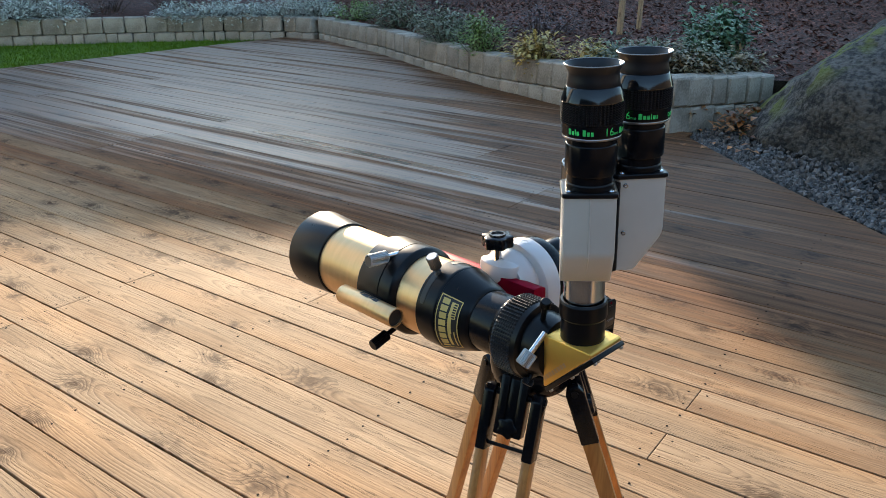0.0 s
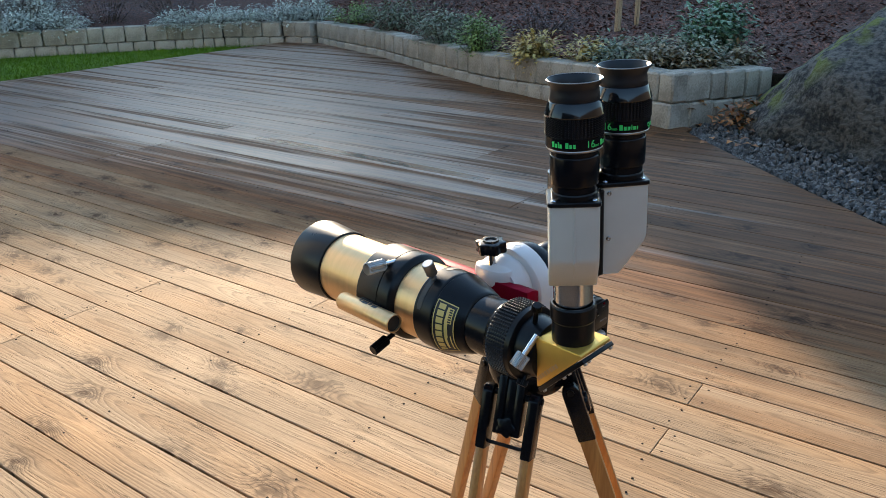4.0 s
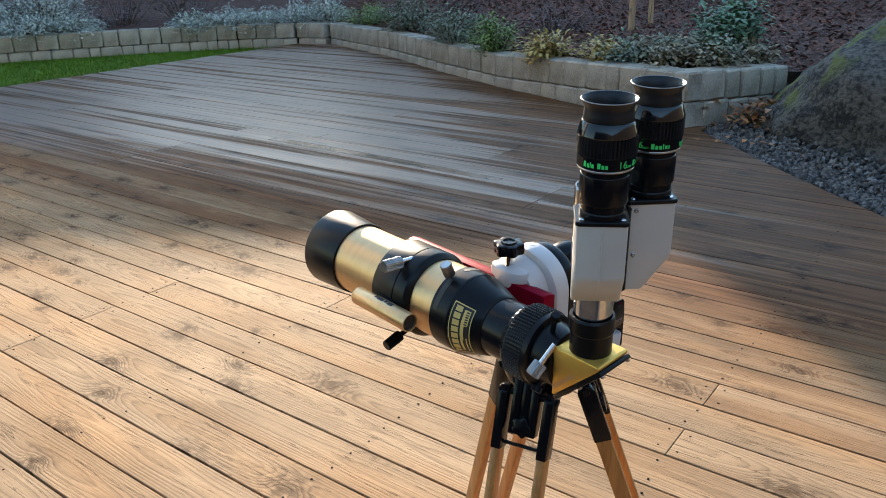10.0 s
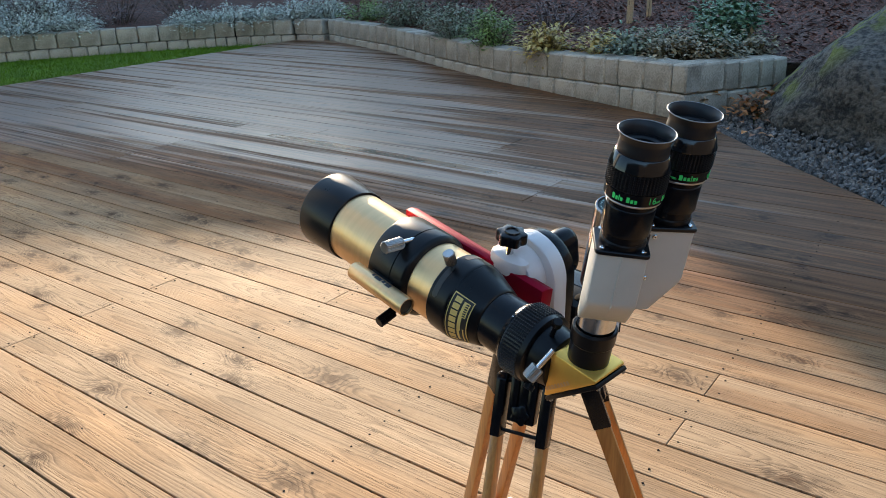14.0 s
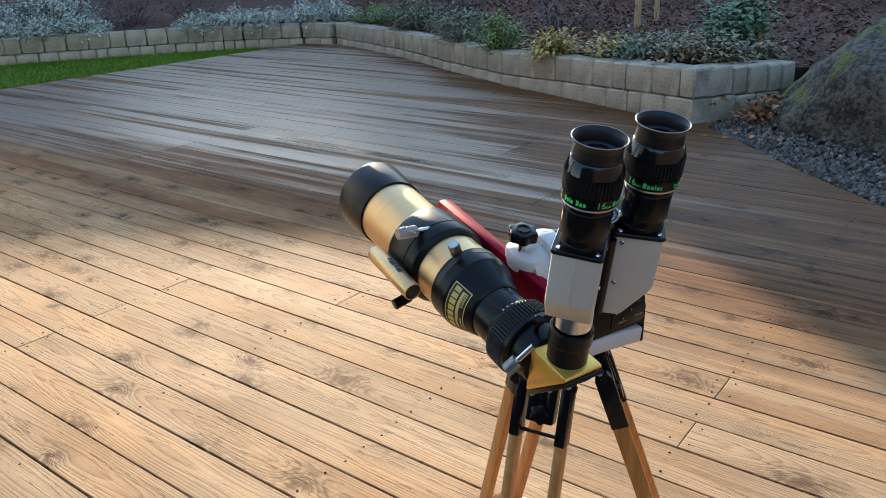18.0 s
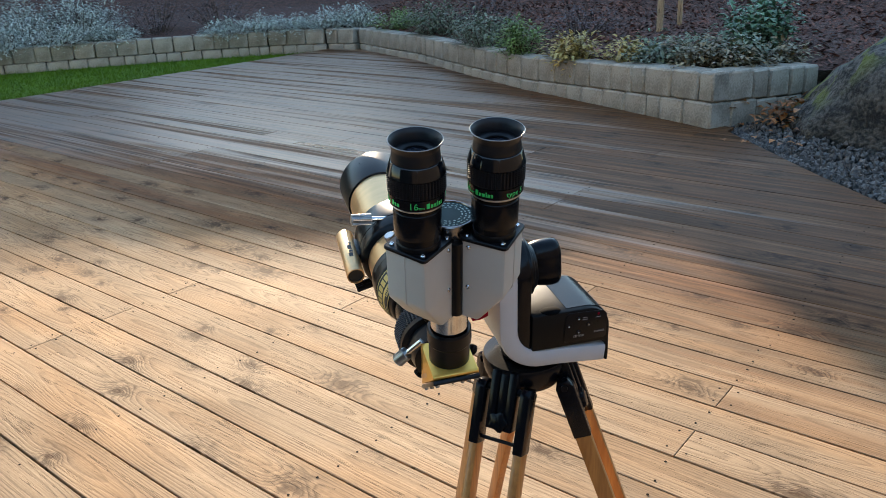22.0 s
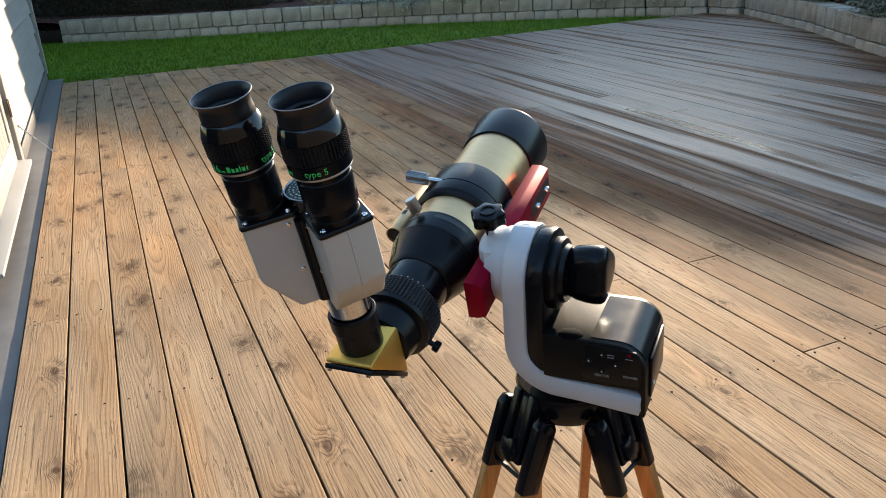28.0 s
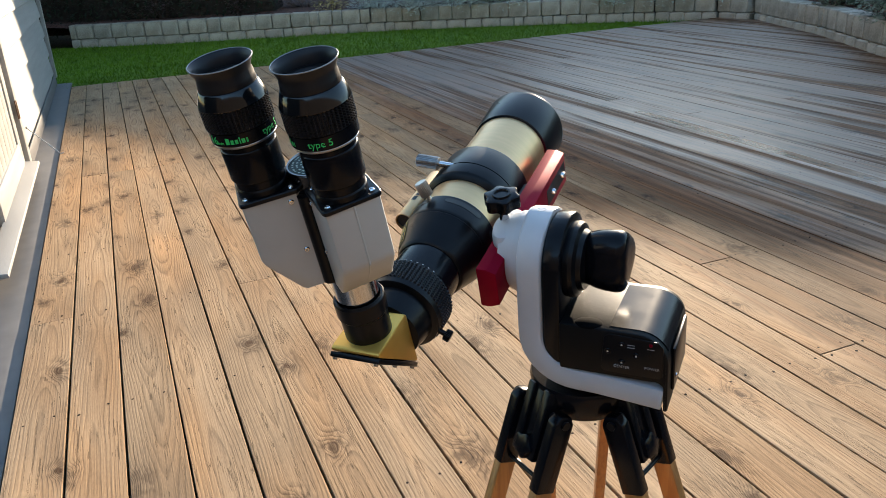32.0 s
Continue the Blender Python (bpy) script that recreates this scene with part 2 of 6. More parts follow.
def wood_material(name, light, dark, wet=False, grain=1.0):
    """Softwood boards along y: long grain that flows round knots, cracks, greying, and rain-wet patches where wet."""
    m = bpy.data.materials.new(name)
    m.use_nodes = True
    n, link = m.node_tree.nodes, m.node_tree.links.new
    b = n["Principled BSDF"]

    def math_node(op, a, c=None, d=None, clamp=False):
        k = n.new("ShaderNodeMath")
        k.operation, k.use_clamp = op, clamp
        for i, v in enumerate((a, c, d)):
            if v is None:
                continue
            if isinstance(v, (int, float)):
                k.inputs[i].default_value = v
            else:
                link(v, k.inputs[i])
        return k.outputs[0]

    def vec(x, y, z):
        k = n.new("ShaderNodeCombineXYZ")
        for i, v in enumerate((x, y, z)):
            if isinstance(v, (int, float)):
                k.inputs[i].default_value = v
            else:
                link(v, k.inputs[i])
        return k.outputs[0]

    def noise_tex(v, scale, detail=4.0):
        k = n.new("ShaderNodeTexNoise")
        link(v, k.inputs["Vector"])
        k.inputs["Scale"].default_value, k.inputs["Detail"].default_value = scale, detail
        return k.outputs["Fac"]

    tc, info, sep = n.new("ShaderNodeTexCoord"), n.new("ShaderNodeObjectInfo"), n.new("ShaderNodeSeparateXYZ")
    link(tc.outputs["Object"], sep.inputs[0])
    geo, wsep = n.new("ShaderNodeNewGeometry"), n.new("ShaderNodeSeparateXYZ")
    link(geo.outputs["Position"], wsep.inputs[0])
    rnd = math_node("MULTIPLY", info.outputs["Random"], 57.0)
    x, y = sep.outputs["X"], sep.outputs["Y"]
    xo, yo = math_node("ADD", x, math_node("MULTIPLY", info.outputs["Random"], 13.0)), math_node("ADD", y, rnd)
    # knots
    warp = noise_tex(vec(math_node("MULTIPLY", xo, 22.0), math_node("MULTIPLY", yo, 9.0), 2.0), 1.0, 3.0)
    warp = math_node("SUBTRACT", warp, 0.5)
    vor = n.new("ShaderNodeTexVoronoi")
    vor.voronoi_dimensions = "2D"
    vor.inputs["Scale"].default_value, vor.inputs["Randomness"].default_value = 1.0, 1.0
    link(vec(math_node("MULTIPLY_ADD", warp, 0.22, math_node("MULTIPLY", xo, 5.2)), math_node("MULTIPLY_ADD", warp, 0.18, math_node("MULTIPLY", yo, 3.1)), sep.outputs["Z"]), vor.inputs["Vector"])
    csep = n.new("ShaderNodeSeparateColor")
    link(vor.outputs["Color"], csep.inputs[0])
    # some cells carry no knot, the rest a small or a large one
    d = math_node("MULTIPLY_ADD", math_node("GREATER_THAN", csep.outputs[0], 0.70), 2.0, math_node("MULTIPLY", vor.outputs["Distance"], math_node("MULTIPLY_ADD", csep.outputs[1], 1.3, 0.9)))
    bend = math_node("POWER", 2.718, math_node("MULTIPLY", math_node("MULTIPLY", d, d), -26.0))
    core = n.new("ShaderNodeMapRange")
    link(d, core.inputs["Value"])
    core.interpolation_type = "SMOOTHSTEP"
    core.inputs["From Min"].default_value, core.inputs["From Max"].default_value = 0.105, 0.070
    # year rings of a flat-sawn board: steep lines at its sides, arches along its middle
    flow = noise_tex(vec(math_node("MULTIPLY", xo, 9.0), math_node("MULTIPLY", yo, 1.4), 0.0), 1.0, 3.0)
    wander = noise_tex(vec(0.0, math_node("MULTIPLY", yo, 0.35), 4.0), 1.0, 1.0)
    depth = noise_tex(vec(7.0, math_node("MULTIPLY", yo, 0.6), 9.0), 1.0, 2.0)
    dx = math_node("SUBTRACT", x, math_node("MULTIPLY_ADD", wander, 0.16, -0.02))
    dz = math_node("MULTIPLY", depth, 0.13)
    reach = math_node("SQRT", math_node("ADD", math_node("MULTIPLY", dx, dx), math_node("MULTIPLY", dz, dz)))
    reach = math_node("ADD", reach, math_node("MULTIPLY_ADD", bend, 0.020, math_node("MULTIPLY", flow, 0.012)))
    turn = math_node("FRACT", math_node("MULTIPLY", reach, 225.0 * grain))
    rings = math_node("MULTIPLY", math_node("POWER", turn, 2.6), math_node("MINIMUM", math_node("MULTIPLY", math_node("SUBTRACT", 1.0, turn), 6.0), 1.0))
    fibre = noise_tex(vec(math_node("MULTIPLY", xo, 260.0), math_node("MULTIPLY", yo, 5.0), 0.0), 1.0, 5.0)
    patch = noise_tex(vec(math_node("MULTIPLY", wsep.outputs["X"], 9.0), math_node("MULTIPLY", wsep.outputs["Y"], 3.0), rnd), 1.0, 6.0)
    speck = noise_tex(vec(math_node("MULTIPLY", xo, 420.0), math_node("MULTIPLY", yo, 60.0), 5.0), 1.0, 2.0)
    stretch = noise_tex(vec(math_node("MULTIPLY", xo, 7.0), math_node("MULTIPLY", yo, 1.6), 11.0), 1.0, 3.0)
    smudge_shape = math_node("POWER", 2.718, math_node("MULTIPLY", math_node("MULTIPLY", d, d), -14.0))
    blot = noise_tex(vec(math_node("MULTIPLY", xo, 60.0), math_node("MULTIPLY", yo, 30.0), rnd), 1.0, 5.0)
    smudge = math_node("MULTIPLY", smudge_shape, math_node("MULTIPLY", math_node("SUBTRACT", blot, 0.36), 3.2, clamp=True), clamp=True)
    strength = math_node("MULTIPLY_ADD", bend, 0.35, math_node("MULTIPLY_ADD", stretch, 0.9, -0.02))
    tone = math_node("SUBTRACT", 0.575, math_node("MULTIPLY", rings, strength))
    for part_of, share in ((fibre, 0.56), (speck, 0.44), (patch, 0.70), (stretch, 0.85)):
        tone = math_node("ADD", tone, math_node("MULTIPLY", math_node("SUBTRACT", part_of, 0.5), share))
    tone = math_node("SUBTRACT", tone, math_node("MULTIPLY", smudge, 0.80), clamp=True)
    ramp = n.new("ShaderNodeValToRGB")
    ramp.color_ramp.elements[0].color, ramp.color_ramp.elements[1].color = (*dark, 1), (*light, 1)
    link(tone, ramp.inputs["Fac"])
    # warmer and greyer stretches along each board
    warm = noise_tex(vec(math_node("MULTIPLY", wsep.outputs["X"], 6.0), math_node("MULTIPLY", wsep.outputs["Y"], 1.1), math_node("MULTIPLY", rnd, 3.0)), 1.0, 3.0)
    tint = n.new("ShaderNodeMix")
    tint.data_type, tint.blend_type = "RGBA", "MULTIPLY"
    link(math_node("MULTIPLY", math_node("SUBTRACT", warm, 0.42), 4.0, clamp=True), tint.inputs["Factor"])
    link(ramp.outputs["Color"], tint.inputs["A"])
    tint.inputs["B"].default_value = (1.06, 0.93, 0.80, 1)
    hsv = n.new("ShaderNodeHueSaturation")
    link(tint.outputs["Result"], hsv.inputs["Color"])
    val = n.new("ShaderNodeMapRange")
    link(info.outputs["Random"], val.inputs["Value"])
    val.inputs["To Min"].default_value, val.inputs["To Max"].default_value = 0.88, 1.09
    link(val.outputs["Result"], hsv.inputs["Value"])
    knot = n.new("ShaderNodeMix")
    knot.data_type = "RGBA"
    link(math_node("MULTIPLY", core.outputs["Result"], math_node("MULTIPLY_ADD", csep.outputs[2], 0.40, math_node("MULTIPLY_ADD", rings, 0.45, 0.32))), knot.inputs["Factor"])
    link(hsv.outputs["Color"], knot.inputs["A"])
    knot.inputs["B"].default_value = (dark[0] * 0.50, dark[1] * 0.40, dark[2] * 0.34, 1)
    colour = knot.outputs["Result"]
    # drying cracks along the grain
    crack = noise_tex(vec(math_node("MULTIPLY", xo, 60.0), math_node("MULTIPLY", yo, 1.3), 3.0), 1.0, 3.0)
    line = math_node("ABSOLUTE", math_node("SUBTRACT", crack, 0.5))
    line = math_node("LESS_THAN", line, 0.006)
    line = math_node("MULTIPLY", line, math_node("GREATER_THAN", patch, 0.47))
    ck = n.new("ShaderNodeMix")
    ck.data_type = "RGBA"
    link(math_node("MULTIPLY", line, 0.55), ck.inputs["Factor"])
    link(colour, ck.inputs["A"])
    ck.inputs["B"].default_value = (dark[0] * 0.2, dark[1] * 0.2, dark[2] * 0.2, 1)
    colour = ck.outputs["Result"]
    height = math_node("SUBTRACT", math_node("ADD", math_node("MULTIPLY", rings, -0.38), math_node("MULTIPLY", fibre, 0.64)), math_node("MULTIPLY", line, 2.0))
    bp = n.new("ShaderNodeBump")
    bp.inputs["Distance"].default_value = 0.0011
    link(height, bp.inputs["Height"])
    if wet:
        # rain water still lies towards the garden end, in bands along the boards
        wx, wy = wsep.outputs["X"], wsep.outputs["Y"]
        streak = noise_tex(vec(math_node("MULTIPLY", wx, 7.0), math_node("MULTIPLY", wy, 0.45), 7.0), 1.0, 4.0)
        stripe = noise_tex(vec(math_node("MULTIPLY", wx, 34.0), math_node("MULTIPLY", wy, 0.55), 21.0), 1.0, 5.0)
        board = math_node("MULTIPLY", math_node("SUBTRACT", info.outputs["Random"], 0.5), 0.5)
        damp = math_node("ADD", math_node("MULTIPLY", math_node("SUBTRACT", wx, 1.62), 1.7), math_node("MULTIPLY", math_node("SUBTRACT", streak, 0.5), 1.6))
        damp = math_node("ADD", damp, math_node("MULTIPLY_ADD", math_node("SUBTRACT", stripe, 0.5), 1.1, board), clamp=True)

        def puddle(x, low, high, half):
            across = math_node("MULTIPLY", math_node("SUBTRACT", half, math_node("ABSOLUTE", math_node("ADD", math_node("SUBTRACT", wx, x), math_node("MULTIPLY", math_node("SUBTRACT", streak, 0.5), 0.12)))), 40.0, clamp=True)
            ends = math_node("MULTIPLY", math_node("MULTIPLY", math_node("SUBTRACT", wy, low), 2.5, clamp=True), math_node("MULTIPLY", math_node("SUBTRACT", high, wy), 2.5, clamp=True))
            return math_node("MULTIPLY", across, ends)
        pool = puddle(3.08, -0.45, 1.60, 0.055)
        still = pool
        for spot in ((2.56, 2.2, 5.1, 0.04), (3.32, 0.2, 2.6, 0.05), (3.70, 0.5, 3.4, 0.05), (4.30, 0.9, 3.0, 0.06)):
            pool = math_node("MAXIMUM", pool, puddle(*spot))
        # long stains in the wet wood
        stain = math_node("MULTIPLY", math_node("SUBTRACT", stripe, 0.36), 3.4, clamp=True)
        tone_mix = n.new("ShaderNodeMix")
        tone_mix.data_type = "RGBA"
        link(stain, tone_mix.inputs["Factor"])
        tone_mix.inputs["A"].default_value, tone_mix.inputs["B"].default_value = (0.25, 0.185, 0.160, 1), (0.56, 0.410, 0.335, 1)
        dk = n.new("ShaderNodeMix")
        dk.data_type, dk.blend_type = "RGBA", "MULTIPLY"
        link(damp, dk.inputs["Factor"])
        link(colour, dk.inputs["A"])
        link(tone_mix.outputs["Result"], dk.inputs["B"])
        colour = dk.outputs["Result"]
        wet_x = math_node("MULTIPLY_ADD", math_node("MINIMUM", math_node("MAXIMUM", math_node("SUBTRACT", wy, 0.8), 0.0), 3.0), 0.16, wx)
        out = math_node("MULTIPLY", math_node("SUBTRACT", wet_x, 2.2), 2.0, clamp=True)
        rough_dry = math_node("MULTIPLY_ADD", patch, -0.12, 0.84)
        link(math_node("MULTIPLY_ADD", math_node("SUBTRACT", 0.55, rough_dry), math_node("MULTIPLY", damp, out), rough_dry), b.inputs["Roughness"])
        b.inputs["Specular IOR Level"].default_value = 0.09
        # the film of water: bands a board or two wide, thickest in the middle of the deck
        zone = math_node("MINIMUM", math_node("MULTIPLY", math_node("SUBTRACT", wet_x, 2.2), 1.5), math_node("MULTIPLY", math_node("ADD", wy, math_node("MULTIPLY_ADD", wx, -0.85, 3.3)), 1.3))
        zone = math_node("MINIMUM", math_node("MINIMUM", zone, math_node("MULTIPLY", math_node("SUBTRACT", 7.4, wx), 1.0)), 1.15)
        lanes = noise_tex(vec(math_node("MULTIPLY", wx, 8.5), math_node("MULTIPLY", wy, 0.30), 3.0), 1.0, 6.0)
        film_depth = math_node("ADD", zone, math_node("MULTIPLY", math_node("SUBTRACT", lanes, 0.52), 7.5))
        film_depth = math_node("MULTIPLY_ADD", math_node("SUBTRACT", stripe, 0.5), 2.4, film_depth)
        film_depth = math_node("MULTIPLY_ADD", math_node("SUBTRACT", info.outputs["Random"], 0.5), 0.8, film_depth)
        film_depth = math_node("MULTIPLY", math_node("MINIMUM", film_depth, 1.0), out, clamp=True)
        film_depth = math_node("MAXIMUM", film_depth, pool)
        link(film_depth, b.inputs["Coat Weight"])
        b.inputs["Coat IOR"].default_value = 1.5
        link(math_node("SUBTRACT", 0.36, math_node("MULTIPLY", still, 0.20)), b.inputs["Coat Roughness"])
        link(math_node("SUBTRACT", 1.0, math_node("MULTIPLY", damp, 0.80)), bp.inputs["Strength"])
    else:
        b.inputs["Roughness"].default_value = 0.6
    link(colour, b.inputs["Base Color"])
    link(bp.outputs["Normal"], b.inputs["Normal"])
    return m


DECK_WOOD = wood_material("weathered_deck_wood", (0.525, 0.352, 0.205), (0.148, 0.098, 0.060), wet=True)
STAKE_WOOD = wood_material("pale_stake_wood", (0.50, 0.36, 0.22), (0.36, 0.24, 0.14))


# ---------------------------------------------------------------- building helpers
def mesh_from(bm, name, mat, smooth=30):
    """Turns a bmesh into mesh data with one material; edges sharper than smooth degrees stay sharp."""
    bmesh.ops.recalc_face_normals(bm, faces=bm.faces)
    me = bpy.data.meshes.new(name)
    for f in bm.faces:
        f.smooth = smooth > 0
    for e in bm.edges:
        if len(e.link_faces) == 2 and e.calc_face_angle(0) > radians(smooth):
            e.smooth = False
    bm.to_mesh(me)
    bm.free()
    me.materials.append(mat)
    return me


def part(name, bm, mat, parent=None, label="", smooth=30):
    ob = new(name, mesh_from(bm, name, mat, smooth))
    ob.parent = parent
    if label:
        tagged(ob, label)
    return ob


def thing(name, label, category, group="", kind="", m=None):
    ob = tagged(new(name), label, category, group, kind)
    if m is not None:
        ob.matrix_world = m
    return ob


def box(size, at=(0, 0, 0), bevel=0.0, m=None, segs=2):
    bm = bmesh.new()
    bmesh.ops.create_cube(bm, size=1, matrix=Matrix.Translation(at) @ Matrix.Diagonal((*size, 1)))
    if bevel:
        bmesh.ops.bevel(bm, geom=bm.edges[:], offset=bevel, segments=segs, affect="EDGES", profile=0.5)
    if m is not None:
        bmesh.ops.transform(bm, matrix=m, verts=bm.verts)
    return bm


def lathe(profile, segs=40, m=None, closed=False):
    """A turned body about the z axis from (radius, height) pairs."""
    bm = bmesh.new()
    rings = []
    for r, z in profile:
        if r < 1e-6:
            rings.append([bm.verts.new((0, 0, z))])
        else:
            rings.append([bm.verts.new((r * math.cos(2 * math.pi * i / segs), r * math.sin(2 * math.pi * i / segs), z)) for i in range(segs)])
    pairs = list(zip(rings, rings[1:])) + ([(rings[-1], rings[0])] if closed else [])
    for a, c in pairs:
        for i in range(segs):
            j = (i + 1) % segs
            if len(a) == 1 and len(c) == 1:
                continue
            if len(a) == 1:
                bm.faces.new((a[0], c[j], c[i]))
            elif len(c) == 1:
                bm.faces.new((a[i], a[j], c[0]))
            else:
                bm.faces.new((a[i], a[j], c[j], c[i]))
    for ring in (() if closed else (rings[0], rings[-1])):
        if len(ring) > 2:
            bm.faces.new(ring)
    if m is not None:
        bmesh.ops.transform(bm, matrix=m, verts=bm.verts)
    return bm


def prism(outline, low, high, bevel=0.0, m=None, segs=2):
    """A flat outline in x and y, drawn up from low to high."""
    bm = bmesh.new()
    f = bm.faces.new([bm.verts.new((x, y, low)) for x, y in outline])
    up = bmesh.ops.extrude_face_region(bm, geom=[f])
    bmesh.ops.translate(bm, vec=(0, 0, high - low), verts=[v for v in up["geom"] if isinstance(v, bmesh.types.BMVert)])
    if bevel:
        bmesh.ops.bevel(bm, geom=bm.edges[:], offset=bevel, segments=segs, affect="EDGES", profile=0.5)
    if m is not None:
        bmesh.ops.transform(bm, matrix=m, verts=bm.verts)
    return bm


def joined(*bms):
    """Several bmeshes in one."""
    out = bmesh.new()
    for bm in bms:
        me = bpy.data.meshes.new("tmp")
        bm.to_mesh(me)
        bm.free()
        out.from_mesh(me)
        bpy.data.meshes.remove(me)
    return out


def along(a, b):
    """The pose that takes the z axis to the way from a to b, with its origin at a."""
    way = Vector(b) - Vector(a)
    return Matrix.Translation(a) @ way.to_track_quat("Z", "Y").to_matrix().to_4x4()


def rod(a, b, r, r2=None, segs=20, bevel=0.0):
    h = (Vector(b) - Vector(a)).length
    r2 = r if r2 is None else r2
    prof = [(r - bevel, 0), (r, bevel), (r2, h - bevel), (r2 - bevel, h)] if bevel else [(r, 0), (r2, h)]
    return lathe(prof, segs, along(a, b))


def knurled(r, length, count, depth, m, bevel=0.0006, rings=1):
    """A knurled cylinder about z, ridged along its length; with rings it is also cut across into studs."""
    bm = bmesh.new()
    segs = count * 4
    zs = [0.0, bevel]
    for i in range(rings):
        a, c = bevel + (length - 2 * bevel) * i / rings, bevel + (length - 2 * bevel) * (i + 1) / rings
        if rings > 1:
            g = (c - a) * 0.22
            zs += [a + 0.0001, a + g, c - g, c - 0.0001]
        else:
            zs += [c]
    zs += [length]
    zs = sorted(set(round(z, 6) for z in zs))
    rows = []
    for z in zs:
        edge = z < bevel * 0.5 or z > length - bevel * 0.5
        if rings > 1 and not edge:
            cell = (z - bevel) / ((length - 2 * bevel) / rings) % 1.0
            low = cell < 0.12 or cell > 0.88
        else:
            low = edge
        row = []
        for i in range(segs):
            ridge = (i % 4) in (1, 2)
            rr = r - depth if (low or not ridge) else r
            a = 2 * math.pi * (i + (0.25 if i % 4 in (0, 3) else 0)) / segs
            row.append(bm.verts.new((rr * math.cos(a), rr * math.sin(a), z)))
        rows.append(row)
    for a, c in zip(rows, rows[1:]):
        for i in range(segs):
            j = (i + 1) % segs
            bm.faces.new((a[i], a[j], c[j], c[i]))
    bm.faces.new(rows[0])
    bm.faces.new(rows[-1])
    bmesh.ops.transform(bm, matrix=m, verts=bm.verts)
    return bm


def lettering(text, size, m, mat, parent, name="lettering", label="", wrap=None, squeeze=1.0):
    """Raised print: text in the built-in font, 0.1 mm thick, laid flat or bent round a cylinder of radius wrap about z."""
    cu = bpy.data.curves.new(name, "FONT")
    cu.body, cu.size, cu.align_x, cu.align_y = text, size, "CENTER", "CENTER"
    cu.extrude = 0.00008
    cu.resolution_u = 3
    tmp = new("tmp_text", cu)
    bpy.context.view_layer.update()
    me = bpy.data.meshes.new_from_object(tmp.evaluated_get(bpy.context.evaluated_depsgraph_get()))
    bpy.data.objects.remove(tmp)
    bpy.data.curves.remove(cu)
    bm = bmesh.new()
    bm.from_mesh(me)
    bpy.data.meshes.remove(me)
    for v in bm.verts:
        v.co.x *= squeeze
        if wrap:
            a, r = v.co.x / wrap, wrap + 0.0001 + v.co.z
            v.co = Vector((r * math.sin(a), -r * math.cos(a), v.co.y))
    bmesh.ops.transform(bm, matrix=m, verts=bm.verts)
    return part(name, bm, mat, parent, label, smooth=0)


def bars(spans, size, m, mat, parent, name="print_bar", wrap=None):
    """Unreadable or brand print as plain bars: spans of (from, to) along the line, size high."""
    bms = []
    for a, c in spans:
        bm = bmesh.new()
        steps = max(2, int((c - a) / 0.002)) if wrap else 1
        rows = []
        for i in range(steps + 1):
            x = a + (c - a) * i / steps
            for_row = []
            for y in (-size / 2, size / 2):
                if wrap:
                    t, r = x / wrap, wrap + 0.00015
                    for_row.append(bm.verts.new((r * math.sin(t), -r * math.cos(t), y)))
                else:
                    for_row.append(bm.verts.new((x, y, 0.00012)))
            rows.append(for_row)
        for p, q in zip(rows, rows[1:]):
            bm.faces.new((p[0], q[0], q[1], p[1]))
        bms.append(bm)
    bm = joined(*bms)
    bmesh.ops.transform(bm, matrix=m, verts=bm.verts)
    return part(name, bm, mat, parent, smooth=0)


# ---------------------------------------------------------------- tripod, mount and telescope
# The upright axis of the mount stands at AXIS; the tilt axis crosses it at that height.
AXIS = Vector((0.6087, -1.9121, 0.7504))
UPRIGHT = Vector((-0.0479, -0.0418, 1.0)).normalized()     # the mount's upright axis leans a little
TIP = Vector((0, 0, 1)).rotation_difference(UPRIGHT).to_matrix().to_4x4()
REST = -44.1     # degrees: the turn of the mount when it has come to rest
TILT = 9.9       # degrees: the telescope's height over the level when at rest
TX, TN = -0.1335, 0.0     # the tube's axis beside the tilt axis
BACK = -0.0245   # the binoviewer's body sits this far behind its nosepiece
SA = -0.1525     # where the eyepieces' axis crosses the tube's axis
ON_Y = Matrix.Rotation(radians(-90), 4, "X")     # takes z to +y
GEAR_NOW = Matrix.Translation(AXIS) @ TIP @ Matrix.Rotation(radians(REST), 4, "Z")
SAG = 0.4        # degrees: how far diagonal and binoviewer lean back on the tube
ROLL = -0.8      # and how far they are turned about it
LEAN = Matrix.Translation((TX, SA, 0)) @ Matrix.Rotation(radians(ROLL), 4, "Y") @ Matrix.Rotation(radians(SAG), 4, "X") @ Matrix.Translation((-TX, -SA, 0))
SCOPE_NOW = GEAR_NOW @ Matrix.Rotation(radians(TILT), 4, "X")


def tube(profile, segs=64):
    """A turned body on the telescope's axis from (place along it, radius) pairs."""
    return lathe([(r, s) for s, r in profile], segs, Matrix.Translation((TX, 0, TN)) @ ON_Y)


def screw(at, way, r=0.0022, h=0.0014):
    return lathe([(0, -0.001), (r, -0.001), (r, h * 0.5), (r * 0.75, h), (r * 0.4, h), (r * 0.32, h * 0.45), (0, h * 0.45)], 12,
                 along(at, Vector(at) + Vector(way)))


